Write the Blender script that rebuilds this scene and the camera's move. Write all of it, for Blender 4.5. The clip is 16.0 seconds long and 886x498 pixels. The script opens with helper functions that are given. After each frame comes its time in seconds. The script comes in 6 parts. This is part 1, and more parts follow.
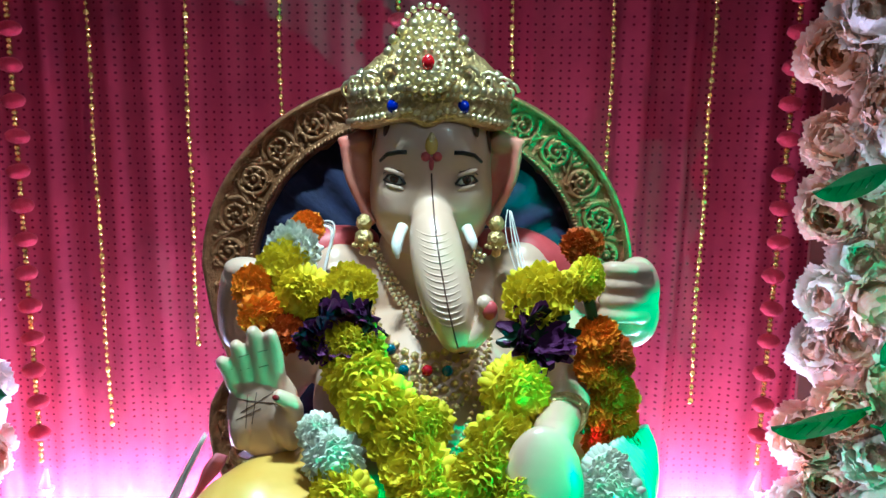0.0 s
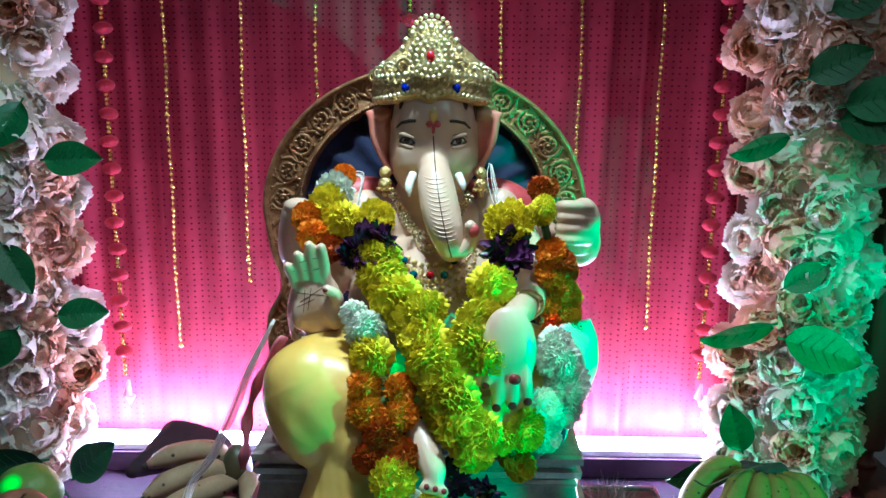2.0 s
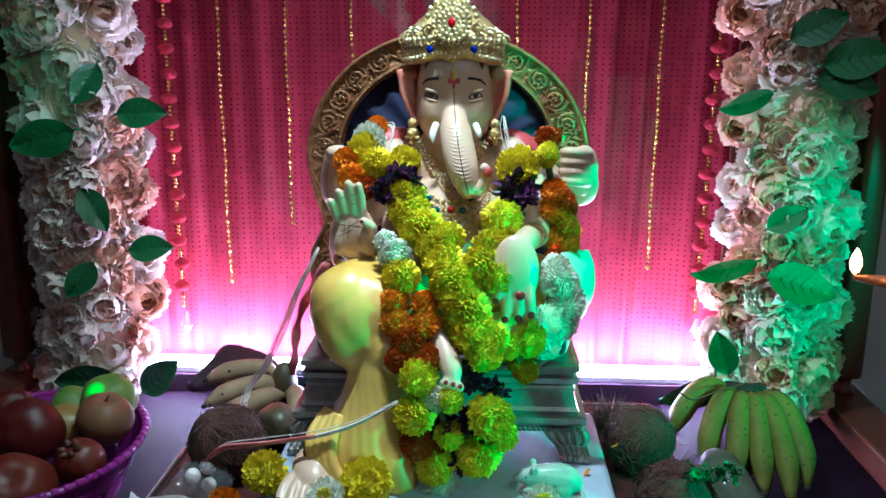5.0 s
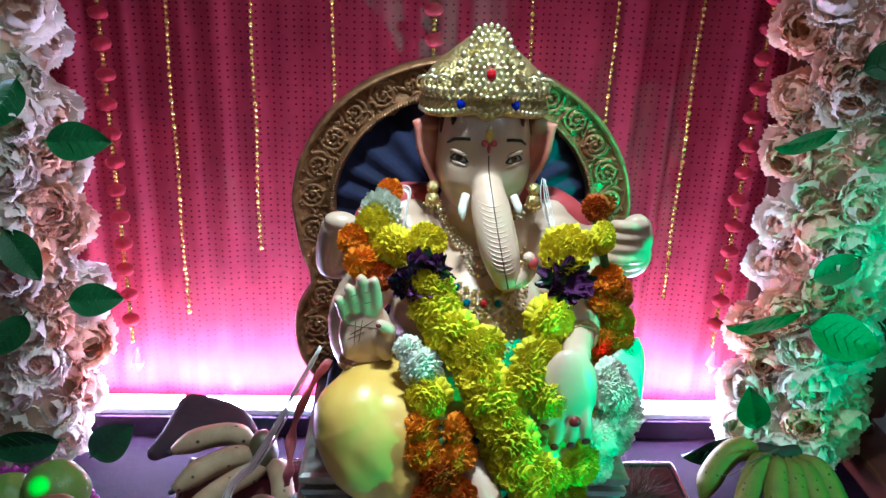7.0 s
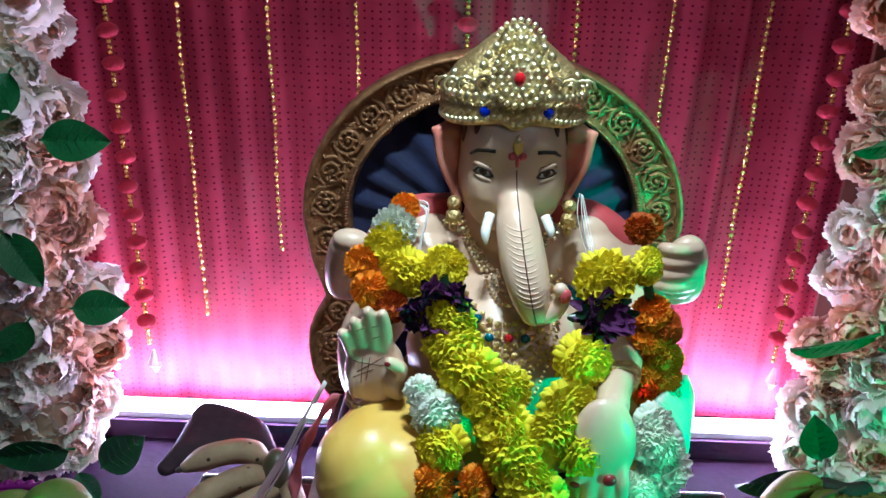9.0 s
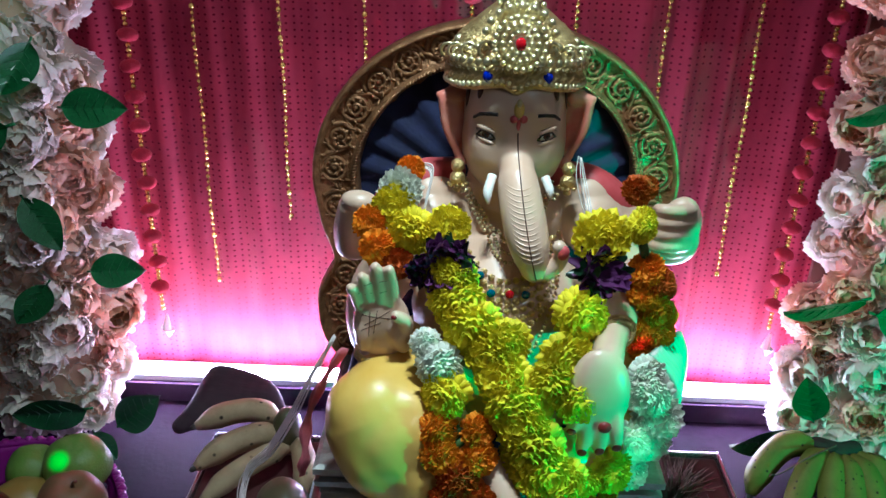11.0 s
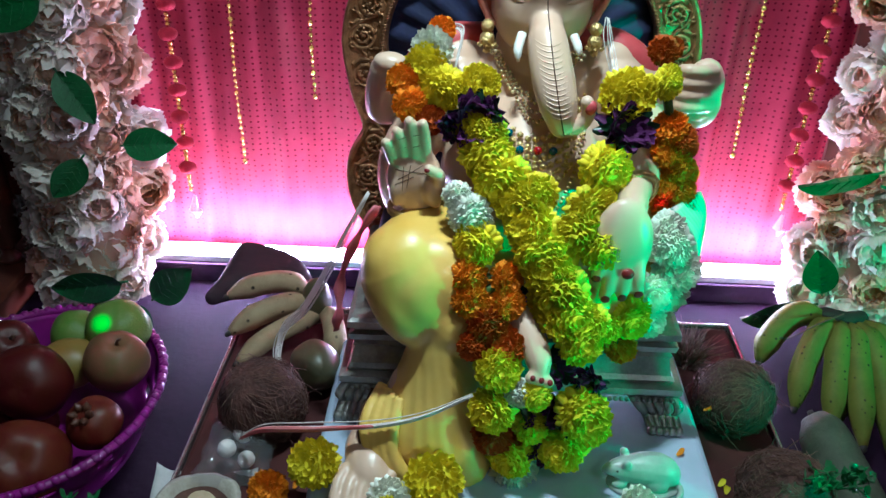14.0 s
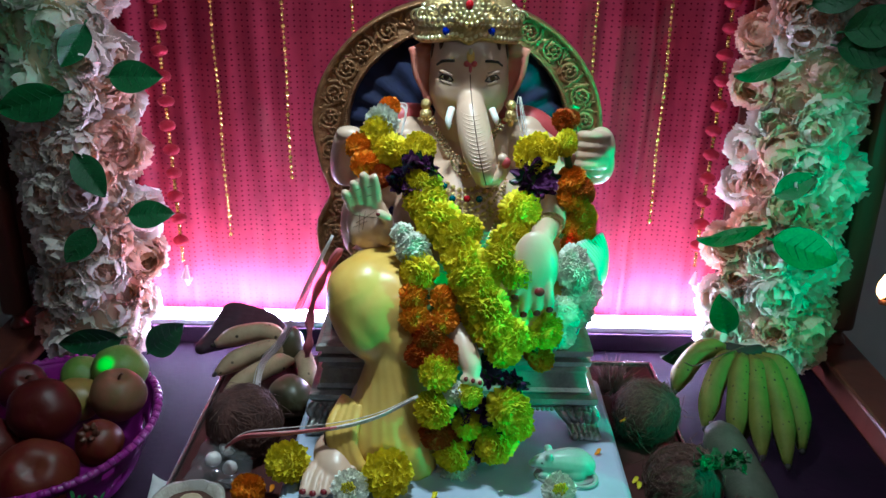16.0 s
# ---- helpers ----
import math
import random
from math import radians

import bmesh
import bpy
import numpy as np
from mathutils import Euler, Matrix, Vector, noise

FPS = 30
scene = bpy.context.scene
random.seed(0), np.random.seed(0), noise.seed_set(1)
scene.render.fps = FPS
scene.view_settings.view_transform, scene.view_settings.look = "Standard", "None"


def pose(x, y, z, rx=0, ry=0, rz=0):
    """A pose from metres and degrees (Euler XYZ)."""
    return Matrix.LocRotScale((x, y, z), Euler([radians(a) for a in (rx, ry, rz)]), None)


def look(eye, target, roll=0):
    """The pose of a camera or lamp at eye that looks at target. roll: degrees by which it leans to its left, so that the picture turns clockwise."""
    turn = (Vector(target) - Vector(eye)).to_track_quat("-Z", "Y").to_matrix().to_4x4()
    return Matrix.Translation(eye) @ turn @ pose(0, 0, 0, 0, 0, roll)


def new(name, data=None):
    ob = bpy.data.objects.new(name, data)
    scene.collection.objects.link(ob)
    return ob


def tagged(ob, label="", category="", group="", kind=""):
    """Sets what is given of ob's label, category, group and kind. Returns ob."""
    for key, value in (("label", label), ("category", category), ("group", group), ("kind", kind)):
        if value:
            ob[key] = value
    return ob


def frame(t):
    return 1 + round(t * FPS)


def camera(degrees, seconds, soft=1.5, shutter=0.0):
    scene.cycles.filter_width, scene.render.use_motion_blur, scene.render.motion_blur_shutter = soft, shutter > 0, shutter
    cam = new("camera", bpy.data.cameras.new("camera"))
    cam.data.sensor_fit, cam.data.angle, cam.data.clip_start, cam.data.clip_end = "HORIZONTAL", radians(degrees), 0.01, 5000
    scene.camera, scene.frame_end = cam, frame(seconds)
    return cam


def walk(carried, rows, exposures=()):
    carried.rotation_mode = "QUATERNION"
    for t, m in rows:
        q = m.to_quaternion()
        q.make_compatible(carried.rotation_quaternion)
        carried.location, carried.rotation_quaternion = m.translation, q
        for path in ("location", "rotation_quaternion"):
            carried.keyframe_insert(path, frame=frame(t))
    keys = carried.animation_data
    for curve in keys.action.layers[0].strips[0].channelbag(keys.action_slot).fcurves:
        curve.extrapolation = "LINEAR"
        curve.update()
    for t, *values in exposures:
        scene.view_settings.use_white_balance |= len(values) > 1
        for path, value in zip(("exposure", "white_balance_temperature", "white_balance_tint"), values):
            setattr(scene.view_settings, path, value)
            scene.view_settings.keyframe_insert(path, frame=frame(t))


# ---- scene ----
cam = camera(55.5, 16.0)
METRES, EYE, TILT, LEAN, TURN = 1.9, 0.84, -10.4, -0.7, 0.0
ROWS = [
    (0.0, 0.0, 0.0, 0.0, 0.0, 0.0, -0.0),
    (0.5, -0.0083, -0.0555, -0.0078, -0.84, 0.24, 0.1),
    (1.0, -0.0178, -0.0958, -0.0164, -1.53, -0.03, 0.38),
    (1.5, -0.0083, -0.1295, -0.027, -0.96, -0.97, 0.23),
    (2.0, 0.0103, -0.184, -0.0341, 0.83, -0.96, -0.02),
    (2.5, 0.0217, -0.2381, -0.0472, 1.98, -0.98, 0.04),
    (3.0, 0.023, -0.2891, -0.0587, 2.62, -0.87, -0.17),
    (3.5, 0.0274, -0.3207, -0.0769, 2.95, -1.43, -0.25),
    (6.0, -0.0005, -0.2363, 0.0179, 2.28, -5.15, -0.13),
    (6.5, -0.0331, -0.1926, 0.0765, -0.21, -7.01, -0.47),
    (7.0, -0.0649, -0.143, 0.0873, -2.41, -10.78, -0.99),
    (7.5, -0.0647, -0.0871, 0.0966, -2.2, -13.39, -1.06),
    (8.0, -0.0485, -0.0544, 0.1115, -0.44, -13.4, -1.16),
    (10.5, -0.0369, -0.0862, 0.111, 2.08, -14.11, -0.91),
    (11.0, -0.0374, -0.0904, 0.1047, 1.94, -14.6, -1.01),
    (11.5, -0.0372, -0.0931, 0.1005, 1.69, -15.13, -1.13),
    (12.0, -0.0372, -0.0947, 0.0966, 1.61, -15.64, -1.2),
    (12.5, -0.0372, -0.0983, 0.0898, 1.56, -16.5, -1.13),
    (13.0, -0.0384, -0.1049, 0.081, 1.6, -17.82, -1.15),
    (13.5, -0.0436, -0.1139, 0.0735, 2.06, -18.97, -1.06),
    (14.0, -0.0533, -0.1265, 0.067, 2.26, -19.78, -1.03),
    (14.5, -0.0648, -0.1454, 0.063, 1.42, -19.79, -1.06),
    (15.0, -0.0716, -0.1752, 0.0568, -0.94, -17.06, -0.37),
    (15.5, -0.0549, -0.219, 0.057, -0.94, -13.07, 0.33),
    (16.0, -0.0187, -0.2772, 0.0424, 0.85, -11.82, -0.24),
]
walk(cam, [(t, pose(0, 0, EYE, TILT, LEAN, TURN) @ pose(METRES * x, METRES * y, METRES * z, 90 + pitch, roll, yaw)) for t, x, y, z, yaw, pitch, roll in ROWS],
     exposures=((0.0, 0.15, 5100, -10), (2.0, 0.18, 5180, -8), (3.5, 0.32, 5230, -6), (6.0, 0.17, 5330, -3), (8.0, 0.02, 5430, -1), (11.0, -0.26, 5480, -2), (14.5, -0.06, 5450, -4), (16.0, -0.23, 5480, -2)))

BLACK = (0, 0, 0)

# ---- world and lamps ----
world = bpy.data.worlds.new("world")
scene.world = world
world.use_nodes = True
world.node_tree.nodes["Background"].inputs[0].default_value = (0.55, 0.5, 0.6, 1)
world.node_tree.nodes["Background"].inputs[1].default_value = 0.02


def area_lamp(name, m, sx, sy, watts, colour, spread=180):
    d = bpy.data.lights.new(name, "AREA")
    d.shape, d.size, d.size_y, d.energy, d.color, d.spread = "RECTANGLE", sx, sy, watts, colour, radians(spread)
    ob = new(name, d)
    ob.matrix_world = m
    return ob


def spot_lamp(name, m, watts, colour, cone, soft, radius):
    d = bpy.data.lights.new(name, "SPOT")
    d.energy, d.color, d.spot_size, d.spot_blend, d.shadow_soft_size = watts, colour, radians(cone), soft, radius
    ob = new(name, d)
    ob.matrix_world = m
    return ob


area_lamp("shrine_ceiling_light", look((-0.06, 0.66, 1.62), (-0.06, 0.70, 0.5)), 0.14, 0.04, 6.6, (0.86, 0.98, 0.96), 108)
# added frontal fill, no such fixture known; lifts idol, columns and wall
area_lamp("room_ceiling_light", look((0.75, -0.75, 1.95), (-0.25, 1.0, 0.1)), 0.5, 0.3, 3.9, (0.93, 1.0, 0.96))
# green beams of the party light beside the altar
spot_lamp("party_light_low_beam", look((1.28, 0.05, 0.44), (0.19, 0.80, 0.36)), 125.0, (0.0, 1.0, 0.42), 30, 0.7, 0.010)
spot_lamp("party_light_high_beam", look((1.28, 0.05, 0.44), (0.20, 1.04, 0.770)), 190.0, (0.0, 1.0, 0.42), 14, 0.6, 0.010)
spot_lamp("party_light_side_beam", look((1.28, 0.05, 0.44), (0.62, 1.09, 0.38)), 78.0, (0.0, 1.0, 0.42), 38, 0.9, 0.010)
# separate unseen green spot in front, added to tint the left column's top
spot_lamp("party_light_far_beam", look((0.35, -0.75, 1.30), (-0.90, 1.15, 0.78)), 22.0, (0.05, 1.0, 0.42), 9, 0.9, 0.010)

# steady dots of the party laser
spot_lamp("laser_dot_green", look((0.10, -0.55, 1.75), (-0.703, 0.915, 0.180)), 900.0, (0.02, 1.0, 0.1), 1.0, 1.0, 0.001)
spot_lamp("laser_dot_red", look((1.10, -0.35, 1.25), (0.165, 0.80, 0.505)), 420.0, (1.0, 0.0, 0.30), 1.0, 0.8, 0.001)

# ---- materials ----


def material(name, c1, c2=None, scale=30.0, rough=0.5, metal=0.0, bump=0.0, bump_scale=120.0, vary=0.0, coat=0.0, spec=0.5,
             sheen=0.0, trans=0.0, sss=0.0, stretch=(1, 1, 1), glow=None, thin=0.0, spots=0.0, island=0.0):
    """Principled surface: two colours mixed by two scales of noise, fine relief, and a shift of lightness from piece to piece."""
    m = bpy.data.materials.new(name)
    m.use_nodes = True
    nt = m.node_tree
    b = nt.nodes["Principled BSDF"]
    L = nt.links.new
    tc = nt.nodes.new("ShaderNodeTexCoord")
    mp = nt.nodes.new("ShaderNodeMapping")
    mp.inputs["Scale"].default_value = stretch
    L(tc.outputs["Object"], mp.inputs[0])
    n1 = nt.nodes.new("ShaderNodeTexNoise")
    n1.inputs["Scale"].default_value, n1.inputs["Detail"].default_value = scale, 5
    n2 = nt.nodes.new("ShaderNodeTexNoise")
    n2.inputs["Scale"].default_value, n2.inputs["Detail"].default_value = scale * 6, 3
    L(mp.outputs[0], n1.inputs["Vector"])
    L(mp.outputs[0], n2.inputs["Vector"])
    add = nt.nodes.new("ShaderNodeMath")
    add.operation = "MULTIPLY_ADD"
    L(n2.outputs[0], add.inputs[0])
    add.inputs[1].default_value = 0.35
    L(n1.outputs[0], add.inputs[2])
    ramp = nt.nodes.new("ShaderNodeMapRange")
    ramp.inputs[1].default_value, ramp.inputs[2].default_value = 0.45, 0.9
    L(add.outputs[0], ramp.inputs[0])
    mix = nt.nodes.new("ShaderNodeMix")
    mix.data_type = "RGBA"
    c2 = c2 or tuple(c * 0.7 for c in c1)
    mix.inputs[6].default_value, mix.inputs[7].default_value = (*c1, 1), (*c2, 1)
    L(ramp.outputs[0], mix.inputs[0])
    out = mix.outputs[2]
    if spots:
        vo = nt.nodes.new("ShaderNodeTexVoronoi")
        vo.inputs["Scale"].default_value = spots
        L(tc.outputs["Object"], vo.inputs["Vector"])
        sr = nt.nodes.new("ShaderNodeMapRange")
        sr.inputs[1].default_value, sr.inputs[2].default_value = 0.20, 0.10
        L(vo.outputs["Distance"], sr.inputs[0])
        sm = nt.nodes.new("ShaderNodeMix")
        sm.data_type = "RGBA"
        L(sr.outputs[0], sm.inputs[0])
        L(out, sm.inputs[6])
        sm.inputs[7].default_value = (0.03, 0.018, 0.012, 1)
        out = sm.outputs[2]
    if vary:
        info = nt.nodes.new("ShaderNodeObjectInfo")
        mr = nt.nodes.new("ShaderNodeMapRange")
        mr.inputs[3].default_value, mr.inputs[4].default_value = 1 - vary, 1 + vary
        L(info.outputs["Random"], mr.inputs[0])
        hsv = nt.nodes.new("ShaderNodeHueSaturation")
        L(mr.outputs[0], hsv.inputs["Value"])
        L(out, hsv.inputs["Color"])
        out = hsv.outputs[0]
    if island:
        geo = nt.nodes.new("ShaderNodeNewGeometry")
        ir = nt.nodes.new("ShaderNodeMapRange")
        ir.inputs[3].default_value, ir.inputs[4].default_value = 1 - island, 1 + 0.6 * island
        L(geo.outputs["Random Per Island"], ir.inputs[0])
        ih = nt.nodes.new("ShaderNodeHueSaturation")
        L(ir.outputs[0], ih.inputs["Value"])
        L(out, ih.inputs["Color"])
        out = ih.outputs[0]
    L(out, b.inputs["Base Color"])
    b.inputs["Roughness"].default_value, b.inputs["Metallic"].default_value = rough, metal
    b.inputs["Coat Weight"].default_value, b.inputs["Specular IOR Level"].default_value = coat, spec
    b.inputs["Sheen Weight"].default_value, b.inputs["Transmission Weight"].default_value = sheen, trans
    b.inputs["Subsurface Weight"].default_value = sss
    b.inputs["Subsurface Scale"].default_value = 0.01
    if bump:
        n3 = nt.nodes.new("ShaderNodeTexNoise")
        n3.inputs["Scale"].default_value, n3.inputs["Detail"].default_value = bump_scale, 4
        L(mp.outputs[0], n3.inputs["Vector"])
        bp = nt.nodes.new("ShaderNodeBump")
        bp.inputs["Strength"].default_value, bp.inputs["Distance"].default_value = bump, 0.004
        L(n3.outputs[0], bp.inputs["Height"])
        L(bp.outputs[0], b.inputs["Normal"])
    if thin:
        tr = nt.nodes.new("ShaderNodeBsdfTranslucent")
        L(out, tr.inputs["Color"])
        ms = nt.nodes.new("ShaderNodeMixShader")
        ms.inputs[0].default_value = thin
        L(b.outputs[0], ms.inputs[1])
        L(tr.outputs[0], ms.inputs[2])
        L(ms.outputs[0], nt.nodes["Material Output"].inputs["Surface"])
    if glow:
        b.inputs["Emission Color"].default_value, b.inputs["Emission Strength"].default_value = (*glow[0], 1), glow[1]
    return m


def curtain_material():
    m = material("sequin_curtain", (0.335, 0.0180, 0.047), (0.23, 0.0105, 0.031), 9, rough=0.6, bump=0.25, bump_scale=500, spec=0.2)
    nt = m.node_tree
    L = nt.links.new
    b = nt.nodes["Principled BSDF"]
    src = b.inputs["Base Color"].links[0].from_socket
    uv = nt.nodes.new("ShaderNodeUVMap")
    sc = nt.nodes.new("ShaderNodeVectorMath")
    sc.operation = "MULTIPLY"
    sc.inputs[1].default_value = (1 / 0.0145, 1 / 0.0125, 0)
    L(uv.outputs[0], sc.inputs[0])
    fr = nt.nodes.new("ShaderNodeVectorMath")
    fr.operation = "FRACTION"
    L(sc.outputs[0], fr.inputs[0])
    ds = nt.nodes.new("ShaderNodeVectorMath")
    ds.operation = "DISTANCE"
    ds.inputs[1].default_value = (0.5, 0.5, 0)
    L(fr.outputs[0], ds.inputs[0])
    lt = nt.nodes.new("ShaderNodeMapRange")
    lt.inputs[1].default_value, lt.inputs[2].default_value = 0.20, 0.15
    L(ds.outputs["Value"], lt.inputs[0])
    # some sequins are missing
    fl = nt.nodes.new("ShaderNodeVectorMath")
    fl.operation = "FLOOR"
    L(sc.outputs[0], fl.inputs[0])
    wn = nt.nodes.new("ShaderNodeTexWhiteNoise")
    wn.noise_dimensions = "2D"
    L(fl.outputs[0], wn.inputs["Vector"])
    gt = nt.nodes.new("ShaderNodeMath")
    gt.operation = "GREATER_THAN"
    gt.inputs[1].default_value = 0.12
    L(wn.outputs["Value"], gt.inputs[0])
    mu = nt.nodes.new("ShaderNodeMath")
    mu.operation = "MULTIPLY"
    L(lt.outputs[0], mu.inputs[0])
    L(gt.outputs[0], mu.inputs[1])
    mix = nt.nodes.new("ShaderNodeMix")
    mix.data_type = "RGBA"
    L(mu.outputs[0], mix.inputs[0])
    L(src, mix.inputs[6])
    mix.inputs[7].default_value = (0.12, 0.004, 0.016, 1)
    L(mix.outputs[2], b.inputs["Base Color"])
    rg = nt.nodes.new("ShaderNodeMapRange")
    rg.inputs[3].default_value, rg.inputs[4].default_value = 0.65, 0.22
    L(mu.outputs[0], rg.inputs[0])
    L(rg.outputs[0], b.inputs["Roughness"])
    return m


def veined(name, base, vein, petal_scale=60, rough=0.55):
    return material(name, base, vein, petal_scale, rough=rough, vary=0.14, bump=0.15, bump_scale=300, spec=0.3, thin=0.22, island=0.15)


def film_material():
    """Clear thin plastic: see-through, with sharp gloss."""
    m = material("clear_plastic_pouch", (0.95, 0.95, 0.97), (0.9, 0.9, 0.92), 25, rough=0.12, bump=0.6, bump_scale=45)
    nt = m.node_tree
    b = nt.nodes["Principled BSDF"]
    tr = nt.nodes.new("ShaderNodeBsdfTransparent")
    tr.inputs["Color"].default_value = (0.95, 0.95, 0.96, 1)
    ms = nt.nodes.new("ShaderNodeMixShader")
    ms.inputs[0].default_value = 0.16
    b.inputs["Metallic"].default_value = 0.6
    nt.links.new(tr.outputs[0], ms.inputs[1])
    nt.links.new(b.outputs[0], ms.inputs[2])
    nt.links.new(ms.outputs[0], nt.nodes["Material Output"].inputs["Surface"])
    return m


